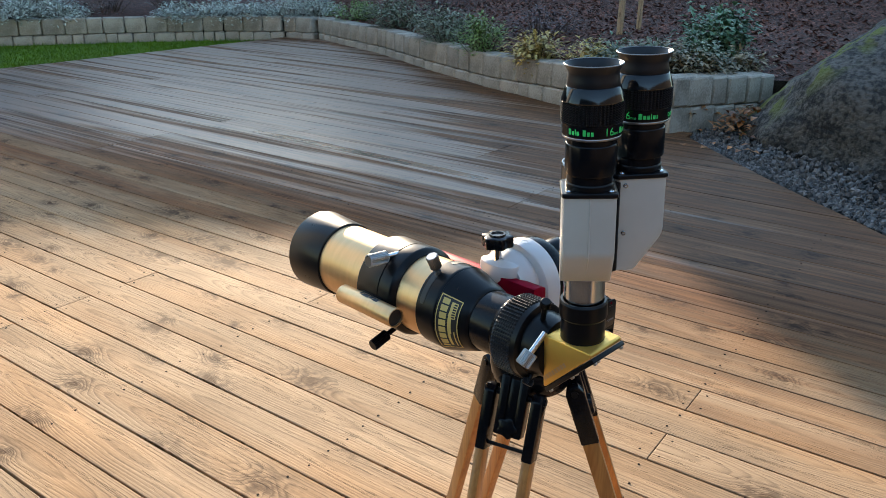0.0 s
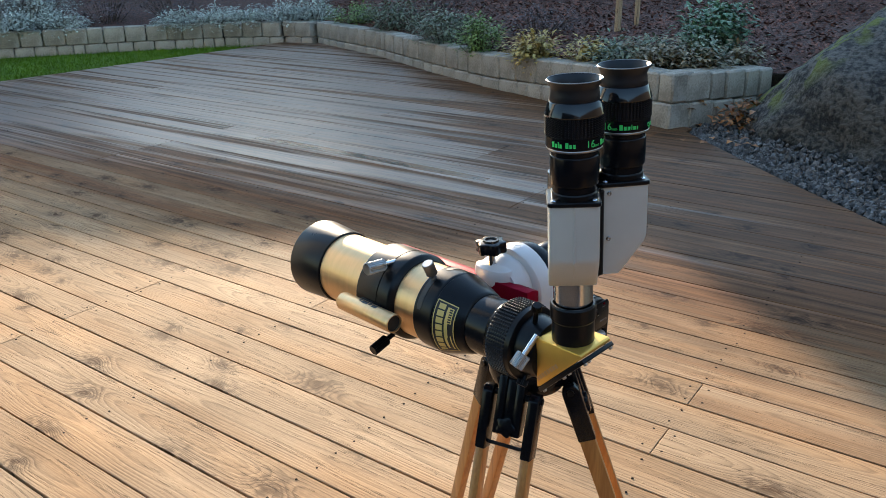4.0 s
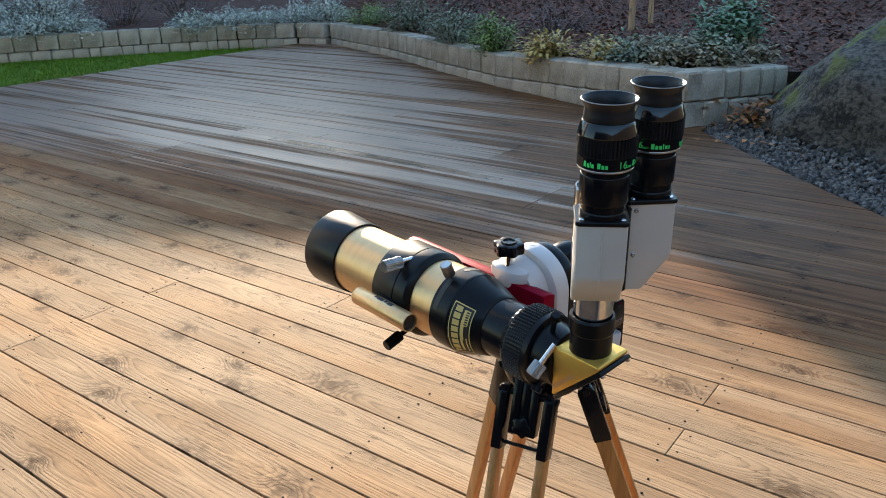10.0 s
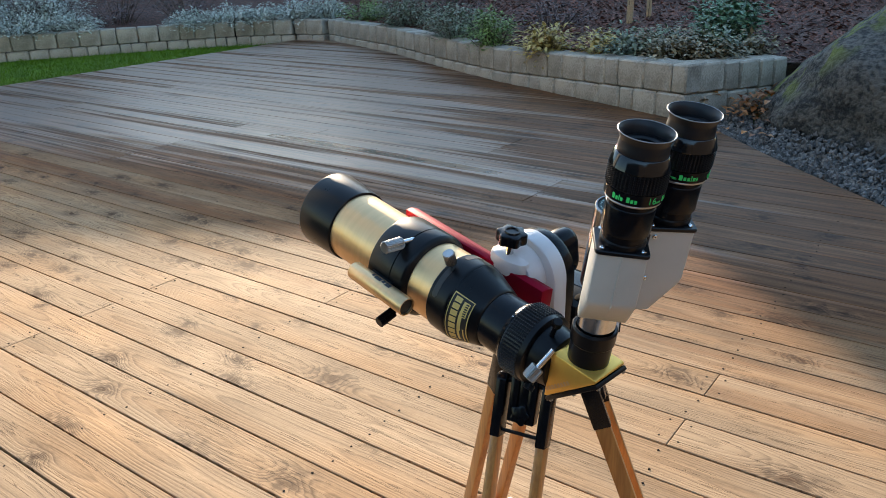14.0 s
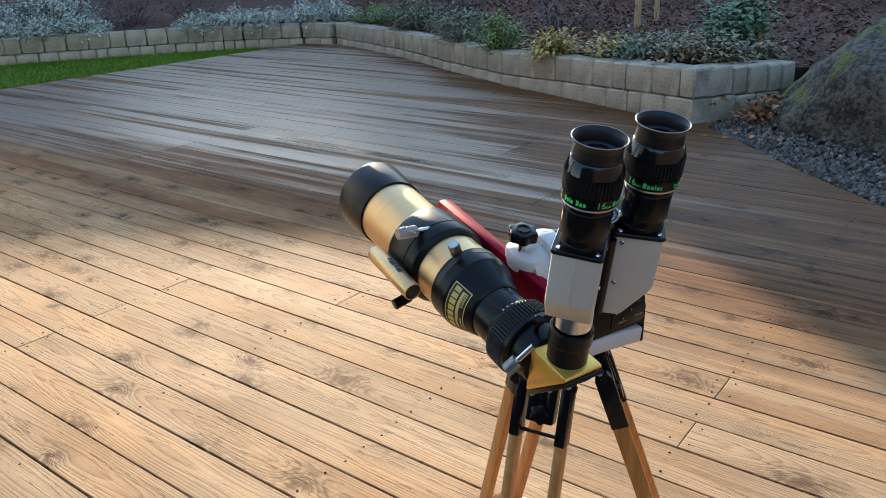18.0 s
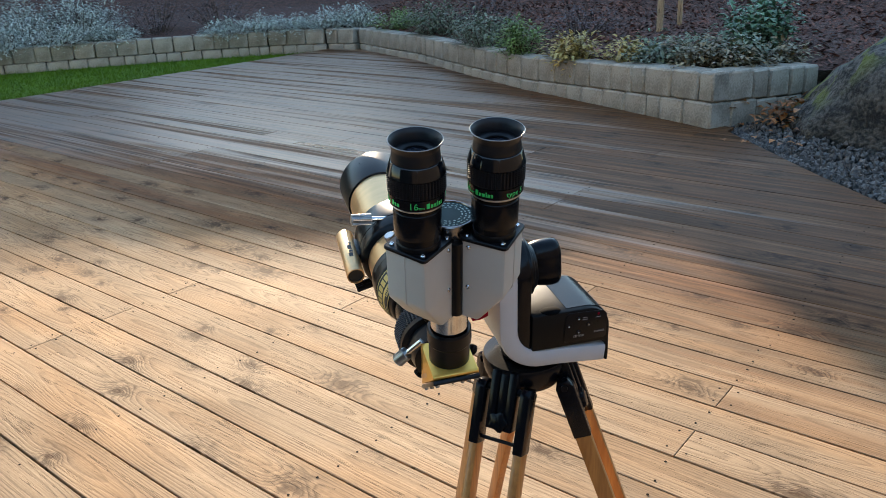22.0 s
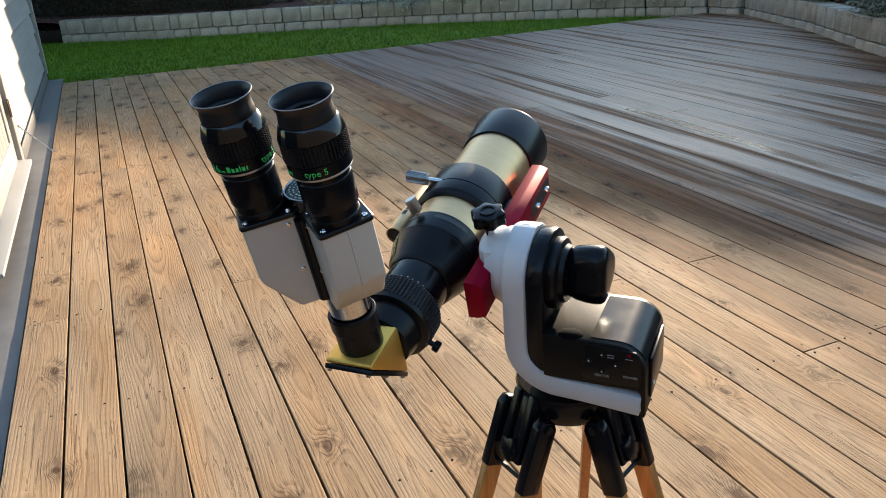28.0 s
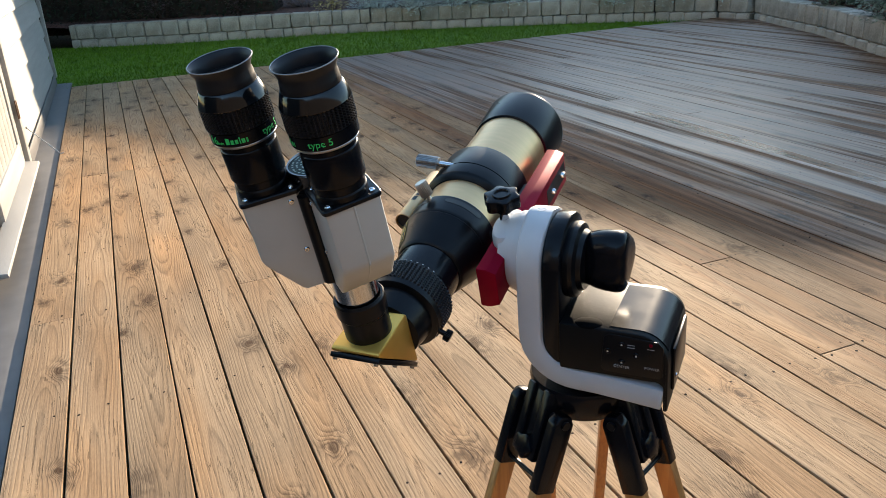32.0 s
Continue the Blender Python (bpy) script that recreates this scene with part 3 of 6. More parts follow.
def make_mount():
    g = thing("telescope_mount", "compact white and black motorised telescope mount with a side arm", "telescope mount", m=GEAR_NOW)
    y0, y1, yc, ra = -0.032, 0.058, 0.013, 0.045
    # white shell: a band with a round head that runs down the arm and bends under the body
    xo, th = -0.0405, 0.0215
    h, r = th / 2, 0.0035
    rows = [(xo, ra * math.sin(math.pi / 2 * (1 - i / 14)), max(0.004, ra * math.cos(math.pi / 2 * (1 - i / 14)))) for i in range(14)]
    rows += [(xo, -0.0116 * i, ra) for i in range(6)]
    for i in range(1, 10):
        a = math.pi / 2 * i / 9
        rows.append((xo + 0.040 * (1 - math.cos(a)), -0.058 - 0.040 * math.sin(a), ra))
    rows += [(0.02, -0.0988, ra), (0.045, -0.1010, ra), (0.066, -0.1030, ra), (0.0735, -0.1038, ra)]
    bm = bmesh.new()
    loops = []
    for i, (x, z, w) in enumerate(rows):
        p, q = rows[max(i - 1, 0)], rows[min(i + 1, len(rows) - 1)]
        d = Vector((q[0] - p[0], q[1] - p[1])).normalized()
        e = min(r, w * 0.5)
        ring = []
        for u, v in ((-h, w - e), (-h + e * 0.3, w - e * 0.3), (-h + e, w), (h - e, w), (h - e * 0.3, w - e * 0.3), (h, w - e)):
            ring.append((u, yc + v))
        ring += [(u, 2 * yc - v) for u, v in reversed(ring)]
        loops.append([bm.verts.new((x - d.y * u, v, z + d.x * u)) for u, v in ring])
    for p, q in zip(loops, loops[1:]):
        for i in range(12):
            bm.faces.new((p[i], p[(i + 1) % 12], q[(i + 1) % 12], q[i]))
    bm.faces.new(loops[0])
    bm.faces.new(loops[-1])
    part("shell", bm, WHITE, g, "white plastic shell of arm and foot", smooth=40)
    # black inside of the arm
    rb = ra - 0.0025
    arch = [(rb * math.cos(math.pi * i / 24) + yc, rb * math.sin(math.pi * i / 24)) for i in range(25)] + [(yc - rb, -0.088), (yc + rb, -0.088)]
    part("arm_cover", prism(arch, xo + h, -0.0135, 0.003, Matrix(((0, 0, 1, 0), (1, 0, 0, 0), (0, 1, 0, 0), (0, 0, 0, 1)))), BLACK_SATIN, g)
    # battery body with a rounded outer shoulder
    prof = [(-0.014, -0.0865), (-0.014, -0.041)]
    prof += [(0.052 + 0.026 * math.sin(math.pi / 2 * i / 8), -0.067 + 0.026 * math.cos(math.pi / 2 * i / 8)) for i in range(9)]
    prof += [(0.0785, -0.1135), (0.0765, -0.1150), (0.0745, -0.1140), (0.0740, -0.0900), (0.0700, -0.0865)]
    part("body", prism(prof, -y1, -y0, 0.002, Matrix(((1, 0, 0, 0), (0, 0, -1, 0), (0, 1, 0, 0), (0, 0, 0, 1)))), BODY_BLACK, g, "black satin body with rounded shoulder")
    cover = [(0.028, -0.0411)] + [(0.052 + 0.026 * math.sin(math.pi / 2 * i / 8), -0.067 + 0.026 * math.cos(math.pi / 2 * i / 8)) for i in range(7)]
    inner = [(0.028, -0.0420)] + [(0.052 + 0.025 * math.sin(math.pi / 2 * i / 8), -0.067 + 0.025 * math.cos(math.pi / 2 * i / 8)) for i in range(7)]
    cover = [(x + 0.0006 * (x > 0.06), z + 0.0007) for x, z in cover]
    part("battery_cover", prism(cover + inner[::-1], -y1 + 0.007, -y0 - 0.007, 0.0, Matrix(((1, 0, 0, 0), (0, 0, -1, 0), (0, 1, 0, 0), (0, 0, 0, 1)))), BLACK_SATIN, g, "smooth black cover let into the body's top")
    part("thumb_recess", lathe([(0.0, 0.0), (0.0120, 0.0), (0.0112, 0.0016), (0.0080, 0.0028), (0, 0.0034)], 24,
                               Matrix.Translation((0.010, y0 + 0.008, -0.0419)) @ Matrix.Diagonal((1, 0.75, 1.0, 1))), MATT, g)
    panel = [(0.024, -0.089), (0.021, -0.086), (0.0235, -0.055), (0.028, -0.0515), (0.068, -0.0535), (0.072, -0.058), (0.0725, -0.086), (0.0695, -0.089)]
    part("control_panel", prism(panel, 0, 0.0012, 0.0004, Matrix(((1, 0, 0, 0.0015), (0, 0, -1, y0), (0, 1, 0, 0.0080), (0, 0, 0, 1)))), BLACK, g)
    face = Matrix(((1, 0, 0, 0.0015), (0, 0, -1, y0 - 0.0012), (0, 1, 0, 0.0080), (0, 0, 0, 1)))
    for px, pz in ((0.0385, -0.060), (0.0270, -0.068), (0.0505, -0.069), (0.0385, -0.0775)):
        part("button", lathe([(0, 0), (0.0028, 0), (0.0028, 0.0004), (0.0022, 0.0008), (0, 0.0008)], 14, face @ Matrix.Translation((px, pz, 0))), BLACK_SATIN, g)
        part("button_mark", prism([(-0.0009, -0.0007), (0.0009, -0.0007), (0.0, 0.0011)], 0.0008, 0.00095, 0,
                                  face @ Matrix.Translation((px, pz, 0))), PRINT_WHITE, g)
    # white panel print, its shade set into the colour as grey
    lettering("CENTER", 0.0036, face @ Matrix.Translation((0.0385, -0.0822, 0.0001)), PRINT_WHITE_SHADED, g)
    lettering("POWER", 0.0036, face @ Matrix.Translation((0.0635, -0.0800, 0.0001)), PRINT_WHITE_SHADED, g)
    bars([(-0.003, 0.003)], 0.0007, face @ Matrix.Translation((0.046, -0.0595, 0.0)), PRINT_WHITE_SHADED, g)
    bars([(-0.003, 0.003)], 0.0007, face @ Matrix.Translation((0.046, -0.0620, 0.0)), PRINT_WHITE_SHADED, g)
    bars([(-0.003, 0.003)], 0.0007, face @ Matrix.Translation((0.062, -0.0610, 0.0)), PRINT_WHITE_SHADED, g)
    part("indicator_lamp", lathe([(0, 0), (0.0016, 0), (0.0012, 0.0006), (0, 0.0006)], 12, face @ Matrix.Translation((0.062, -0.0570, 0))), RED, g, "small dark red indicator")
    # outer side cover and its catch
    part("side_cover", box((0.003, 0.060, 0.042), (0.0795, 0.013, -0.080), 0.0012), BLACK, g)
    part("cover_catch", box((0.0015, 0.004, 0.003), (0.0815, -0.012, -0.088), 0.0005), CHROME, g)
    # clutch on the inside of the arm
    ax = Matrix.Translation((0, yc, 0)) @ Matrix.Rotation(radians(90), 4, "Y")
    part("clutch_ring", lathe([(0, -0.014), (0.034, -0.014), (0.0345, -0.009), (0.033, -0.006), (0.028, -0.004), (0.026, 0.0), (0, 0.0)], 48, ax), BLACK, g)
    knob = bmesh.new()
    rings = []
    for z, k in ((-0.001, 0.60), (0.000, 0.74), (0.004, 0.86), (0.011, 0.95), (0.019, 1.0), (0.0290, 1.02), (0.0335, 0.99), (0.0362, 0.92), (0.0376, 0.80), (0.0381, 0.50), (0.0381, 0.2)):
        ring = []
        for i in range(60):
            t = 2 * math.pi * i / 60
            r = (0.0262 + 0.0036 * math.cos(3 * (t - radians(84)))) * k
            ring.append(knob.verts.new((r * math.cos(t), r * math.sin(t), z)))
        rings.append(ring)
    for p, q in zip(rings, rings[1:]):
        for i in range(60):
            knob.faces.new((p[i], p[(i + 1) % 60], q[(i + 1) % 60], q[i]))
    knob.faces.new(rings[0])
    knob.faces.new(rings[-1])
    kax = Matrix.Translation((-0.004, 0.010, 0)) @ ax
    part("clutch_axle", lathe([(0, -0.002), (0.0085, -0.002), (0.0085, 0.007), (0, 0.007)], 24, kax), CHROME, g)
    bmesh.ops.transform(knob, matrix=kax, verts=knob.verts)
    part("clutch_knob", knob, BLACK_SATIN, g, "large black three-lobed clutch knob", smooth=60)
    part("round_mark", lathe([(0.0042, 0), (0.0042, 0.0004), (0.0032, 0.0004), (0.0032, 0)], 20, Matrix.Translation((xo, yc, ra - 0.0002)), closed=True), STEEL, g)
    for ch in g.children:
        ch.data.transform(Matrix.Translation((0.0005, -0.0165, -0.0012)) @ Matrix.Diagonal((1, 1, 0.971, 1)))
    # turning foot
    part("foot", lathe([(0, -0.112), (0.031, -0.112), (0.033, -0.110), (0.033, -0.106), (0.031, -0.103), (0, -0.103)], 48), BLACK, g)
    return g


def make_saddle(mount):
    """The clamp on the tilt axis; it turns with the telescope."""
    s = new("saddle")
    s.parent = mount
    ax = Matrix.Rotation(radians(-90), 4, "Y")
    part("hub", lathe([(0, 0.051), (0.036, 0.051), (0.037, 0.054), (0.0365, 0.060), (0.0345, 0.064), (0.033, 0.072), (0, 0.072)], 48,
                      Matrix.Translation((0.0, -0.001, 0)) @ ax), WHITE, s)
    kx, ky = -0.0735, 0.000
    part("jaw", lathe([(0, 0.010), (0.0200, 0.010), (0.0215, 0.014), (0.0215, 0.024), (0.0200, 0.0275), (0.0150, 0.0300), (0.0080, 0.0320), (0, 0.0325)], 44,
                      Matrix.Translation((kx + 0.003, ky, 0)) @ Matrix.Diagonal((0.62, 1.15, 1, 1))), WHITE, s, "white rounded clamp jaw")
    part("clamp_bolt", rod((kx, ky, 0.030), (kx, ky, 0.047), 0.0042, segs=18), CHROME, s)
    star = []
    for i in range(42):
        a = 2 * math.pi * i / 42
        r = 0.0150 + 0.0017 * math.cos(6 * a)
        star.append((kx + r * math.cos(a), ky + r * math.sin(a)))
    part("clamp_knob", joined(prism(star, 0.0455, 0.0575, 0.0016), lathe([(0, 0.0575), (0.0085, 0.0575), (0.0080, 0.0592), (0.0062, 0.0592), (0.0055, 0.0578), (0, 0.0578)], 24,
         Matrix.Translation((kx, ky, 0)))), BLACK_SATIN, s, "black star-shaped clamp knob")
    return s


def make_telescope():
    g = thing("solar_telescope", "small gold and black solar telescope on a red dovetail bar", "telescope", m=SCOPE_NOW)
    t = tube
    front = lathe([(0.0402, 0.1755), (0.0422, 0.1765), (0.0430, 0.1840), (0.0435, 0.1930), (0.0456, 0.2262), (0.0452, 0.2278), (0.0440, 0.2280), (0.0428, 0.2265),
                   (0.0415, 0.2080), (0.0392, 0.1980), (0.0392, 0.1755)], 80, Matrix.Translation((TX, 0, TN)) @ ON_Y, closed=True)
    part("dew_shield", front, BLACK, g, "matt black front ring", smooth=25)
    part("objective", t([(0.199, 0.0), (0.199, 0.0390), (0.1965, 0.0390), (0.1965, 0.0)]), GLASS, g, "dark coated front glass")
    part("front_tube", t([(0.096, 0.0), (0.096, 0.0400), (0.1765, 0.0400), (0.1765, 0.0)]), GOLD, g, "gold anodised tube")
    part("clamp_ring", t([(0.0445, 0.0), (0.0445, 0.0415), (0.0470, 0.0450), (0.0490, 0.0466), (0.0505, 0.0470), (0.0655, 0.0470), (0.0657, 0.0462), (0.0668, 0.0462), (0.0670, 0.0470), (0.0985, 0.0470),
                          (0.0998, 0.0464), (0.1005, 0.0450), (0.1005, 0.0)]), BLACK, g, "black clamshell ring")
    part("tuning_ring", t([(0.0125, 0.0), (0.0125, 0.0405), (0.0460, 0.0405), (0.0460, 0.0)]), GOLD, g, "gold tuning ring")
    part("rear_body", t([(-0.0455, 0.0), (-0.0455, 0.0300), (-0.0445, 0.0312), (-0.0420, 0.0322), (-0.0300, 0.0362), (-0.0180, 0.0402), (-0.0125, 0.0419), (-0.0118, 0.0415), (-0.0110, 0.0421),
                         (-0.0080, 0.0425), (0.0130, 0.0425), (0.0142, 0.0417), (0.0142, 0.0)]), BLACK, g, "black tapered rear body")
    for a0 in (20, 92, 164):
        slot = bmesh.new()
        rows = []
        for i in range(13):
            a = radians(a0 + 50 * i / 12)
            w = 0.0032 if 0 < i < 12 else 0.0016
            rows.append([slot.verts.new((TX - r * math.cos(a), s, TN + r * math.sin(a))) for s, r in ((0.0065 - w, 0.04275), (0.0065 + w, 0.04275), (0.0065 + w, 0.0410), (0.0065 - w, 0.0410))])
        for p, q in zip(rows, rows[1:]):
            for i in range(4):
                slot.faces.new((p[i], p[(i + 1) % 4], q[(i + 1) % 4], q[i]))
        slot.faces.new(rows[0])
        slot.faces.new(rows[-1])
        part("slot", slot, PRINT_HOLLOW_BLACK, g, "dark cut slot")
    part("neck", t([(-0.0800, 0.0), (-0.0800, 0.0292), (-0.0705, 0.0298), (-0.0450, 0.0294), (-0.0450, 0.0)]), BLACK_SATIN, g)
    fm = Matrix.Translation((TX, -0.1015, TN)) @ ON_Y
    part("focus_ring", knurled(0.0372, 0.0225, 62, 0.0018, fm, rings=8), RUBBER, g, "studded black focusing ring")
    part("scale_ring", t([(-0.0802, 0.0), (-0.0802, 0.0345), (-0.0780, 0.0350), (-0.0730, 0.0318), (-0.0720, 0.0300), (-0.0720, 0.0)]), BLACK_SATIN, g, "narrow ring with a pale scale")
    part("focus_flange", t([(-0.1075, 0.0), (-0.1075, 0.0325), (-0.1062, 0.0352), (-0.1012, 0.0356), (-0.1012, 0.0)]), BLACK, g)
    part("focus_barrel", t([(-0.1290, 0.0), (-0.1290, 0.0225), (-0.1275, 0.0268), (-0.1150, 0.0290), (-0.1072, 0.0296), (-0.1072, 0.0)]), BLACK, g)
    mark = bmesh.new()
    for i in range(9):
        a, w = radians(60 + 9 * i), 0.012
        mark.faces.new([mark.verts.new((TX - r * math.cos(a + d), y, TN + r * math.sin(a + d))) for y, r, d in ((-0.0775, 0.0351, -w), (-0.0775, 0.0351, w), (-0.0745, 0.0331, w), (-0.0745, 0.0331, -w))])
    part("scale_marks", mark, PRINT_WHITE, g)
    return g


def label_plate(g):
    """A gold-edged black plate bent round the rear body."""
    def at(a, s, lift):
        r = 0.0425 if s > -0.009 else 0.0419 - (-0.0125 - s) * 0.327
        r += lift + 0.0005
        return (TX - r * math.cos(a), s, TN + r * math.sin(a))
    def patch(name, a0, a1, s0, s1, lift, mat, label=""):
        bm = bmesh.new()
        k = 14
        rows = [[bm.verts.new(at(radians(a0 + (a1 - a0) * i / k), s0 + (s1 - s0) * j / 4, lift)) for j in range(5)] for i in range(k + 1)]
        for p, q in zip(rows, rows[1:]):
            for i in range(4):
                bm.faces.new((p[i], p[i + 1], q[i + 1], q[i]))
        return part(name, bm, mat, g, label)
    a0, a1, s0, s1 = -40, 44, -0.0365, -0.0140
    patch("label_border", a0, a1, s0, s1, 0.0002, PRINT_GOLD, "gold border of the label")
    patch("label_field", a0 + 1.6, a1 - 1.6, s0 + 0.0009, s1 - 0.0009, 0.0003, PRINT_HOLLOW_BLACK)
    patch("label_bar", a0 + 5, a1 - 4, s1 - 0.0105, s1 - 0.0035, 0.0004, PRINT_GOLD)
    for i in range(7):
        b = a0 + 9 + i * 10.2
        patch("label_gap", b, b + 2.0, s1 - 0.0107, s1 - 0.0033, 0.0005, PRINT_HOLLOW_BLACK)
    patch("label_line", a0 + 8, a1 - 22, s1 - 0.0150, s1 - 0.0125, 0.0004, PRINT_GOLD)
    patch("label_line", a0 + 30, a1 - 6, s1 - 0.0160, s1 - 0.0128, 0.0004, PRINT_GOLD)
    patch("number_field", a1 - 30, a1 - 6, s0 + 0.0030, s0 + 0.0078, 0.0004, PRINT_GOLD)
    for i in range(6):
        patch("number_bar", a1 - 28.5 + i * 3.7, a1 - 26.3 + i * 3.7, s0 + 0.0038, s0 + 0.0070, 0.0005, PRINT_HOLLOW_BLACK)
    patch("label_line", a0 + 6, a0 + 34, s0 + 0.0030, s0 + 0.0042, 0.0004, PRINT_GOLD)


def telescope_fittings(g):
    # knurled silver knobs on levers
    def knob(name, root, tip, r, length, mat=STEEL, count=22, stem=0.0028, label=""):
        way = (Vector(tip) - Vector(root)).normalized()
        k = part(name, knurled(r, length, count, 0.0009, along(Vector(tip) - way * length, tip), 0.0007), mat, g, label)
        part("stem", rod(root, Vector(tip) - way * length, stem, segs=14), CHROME if mat is STEEL else mat, k)
        return k
    knob("tuning_knob", (-0.128, 0.0670, 0.0395), (-0.1872, 0.0673, 0.0455), 0.0065, 0.0228, label="knurled silver knob on a lever")
    knob("ring_knob", (-0.1455, 0.0080, 0.0320), (-0.1560, 0.0087, 0.0575), 0.0060, 0.0145, label="knurled silver thumb screw")
    knob("lower_knob", (-0.1420, 0.0735, -0.0400), (-0.1862, 0.0715, -0.0505), 0.0060, 0.0210, BLACK, label="black clamp knob")
    knob("diagonal_screw", (-0.1540, -0.1290, 0.0250), (-0.1762, -0.1225, 0.0000), 0.0066, 0.0135, label="knurled silver thumb screw")
    knob("focus_screw", (TX - 0.008, -0.116, 0.028), (-0.1463, -0.123, 0.0495), 0.0048, 0.007, BLACK, stem=0.0024)
    knob("side_screw", (TX + 0.024, -0.100, -0.014), (-0.0925, -0.1012, -0.0226), 0.0052, 0.006, BLACK, stem=0.0024)
    knob("under_screw", (TX - 0.010, -0.108, -0.024), (-0.1540, -0.1087, -0.0350), 0.0052, 0.006, BLACK, stem=0.0024)
    # sun finder: a small gold tube on the left side
    fx, fz = -0.1915, -0.0005
    m = Matrix.Translation((fx, 0, fz)) @ ON_Y
    finder = part("sun_finder", lathe([(0.0096, 0.024), (0.0098, 0.025), (0.0098, 0.107), (0.0093, 0.108), (0.0086, 0.107), (0.0086, 0.024)], 36, m, closed=True), GOLD, g, "small gold sun finder tube")
    # black disc close behind the opening, stands for the tube's unlit interior
    part("finder_dark_inside", lathe([(0, 0.0265), (0.0087, 0.0265), (0.0087, 0.030), (0, 0.030)], 24, m), PRINT_HOLLOW_BLACK, finder)
    part("finder_bracket", box((0.012, 0.034, 0.013), (-0.1815, 0.074, -0.001), 0.002), BLACK, g)
    for s0, s1, off in ((0.050, 0.0575, 0.0035), (0.059, 0.063, 0.002), (0.0645, 0.074, 0.003), (0.0755, 0.0785, 0.0015)):
        bm = bmesh.new()
        rows = []
        for i in range(5):
            a = radians(66 + 26 * i / 4)
            rows.append([bm.verts.new((fx + 0.01015 * math.cos(a + off * 60), s, fz + 0.01015 * math.sin(a + off * 60))) for s in (s0, s1)])
        for p, q in zip(rows, rows[1:]):
            bm.faces.new((p[0], p[1], q[1], q[0]))
        part("print_bar", bm, PRINT_HOLLOW_BLACK, finder)
    # red dovetail bar with its bevelled foot towards the clamp
    prof = [(-0.0165, 0.0115), (0.0165, 0.0115), (0.0200, 0.003), (0.0200, -0.0062), (-0.0200, -0.0062), (-0.0200, 0.003)]
    dm = Matrix.Translation((-0.0760, -0.056, -0.0030)) @ Matrix(((0, 1, 0, 0), (0, 0, 1, 0), (1, 0, 0, 0), (0, 0, 0, 1)))
    part("dovetail_bar", prism(prof, 0.0, 0.209, 0.0008, dm), RED, g, "red anodised dovetail bar")
    # recess is not cut: a thin black plate gives its shade
    part("dovetail_recess_shade", prism([(-0.009, -0.03), (0.009, -0.03), (0.009, 0.03), (-0.009, 0.03)], 0, 0.0004, 0,
                                  Matrix.Translation((-0.0646, 0.120, -0.003)) @ Matrix.Rotation(radians(90), 4, "Y")), PRINT_HOLLOW_BLACK, g)
    for sy in (0.105, 0.137):
        part("bolt", screw((-0.0644, sy, -0.003), (1, 0, 0), 0.0032, 0.004), CHROME, g)
    part("ring_foot", box((0.021, 0.052, 0.030), (-0.0890, 0.068, -0.004), 0.002), BLACK, g)


def make_diagonal():
    g = thing("star_diagonal", "gold mirror diagonal with a black back plate and eyepiece collar", "telescope diagonal", m=SCOPE_NOW @ LEAN)
    hw = 0.0212
    tri = [(SA + 0.0245, -0.0275), (SA + 0.0245, 0.0205), (SA + 0.0225, 0.0226), (SA - 0.0225, 0.0226), (SA - 0.0245, 0.0215), (SA - 0.0245, 0.0190), (SA + 0.0220, -0.0275)]
    m = Matrix(((0, 0, 1, TX), (1, 0, 0, 0), (0, 1, 0, TN), (0, 0, 0, 1)))
    part("housing", prism(tri, -hw, hw, 0.0012, m), GOLD_BRIGHT, g, "bright gold wedge-shaped housing")
    c = Vector((TX, SA - 0.0008, -0.0047))
    turn = Matrix.Translation(c) @ Matrix.Rotation(radians(-45), 4, "X")
    part("back_plate", box((0.0432, 0.0685, 0.0042), (0, 0, -0.0026), 0.0008, turn), BLACK, g, "black mirror cover plate")
    for sx in (-0.0180, 0.0180):
        for sy in (-0.0315, 0.0, 0.0315):
            part("bolt", screw(turn @ Vector((sx, sy, -0.0046)), turn.to_3x3() @ Vector((0, 0, -1)), 0.0020, 0.0020), STEEL, g)
    part("nose", lathe([(0.0, 0.0), (0.0195, 0.0), (0.0195, 0.008), (0.0175, 0.009), (0.0175, 0.03), (0, 0.03)], 40, Matrix.Translation((TX, SA + 0.0240, TN)) @ ON_Y), BLACK, g)
    up = Matrix.Translation((TX, SA, 0))
    part("collar", lathe([(0, 0.0200), (0.0185, 0.0200), (0.0185, 0.042), (0.0198, 0.044), (0.0198, 0.0565), (0.0188, 0.0580), (0.0171, 0.0580), (0.0165, 0.046), (0, 0.046)], 44, up), BLACK, g)
    side_face = Matrix(((0, 0, -1, TX - hw - 0.0001), (-1, 0, 0, SA + 0.016), (0, 1, 0, -0.002), (0, 0, 0, 1)))
    bars([(-0.016 + i * 0.0041, -0.0128 + i * 0.0041) for i in range(8)], 0.0040, side_face @ Matrix.Translation((0.004, -0.006, 0)) @ Matrix.Rotation(radians(45), 4, "Z"), GOLD, g)
    return g


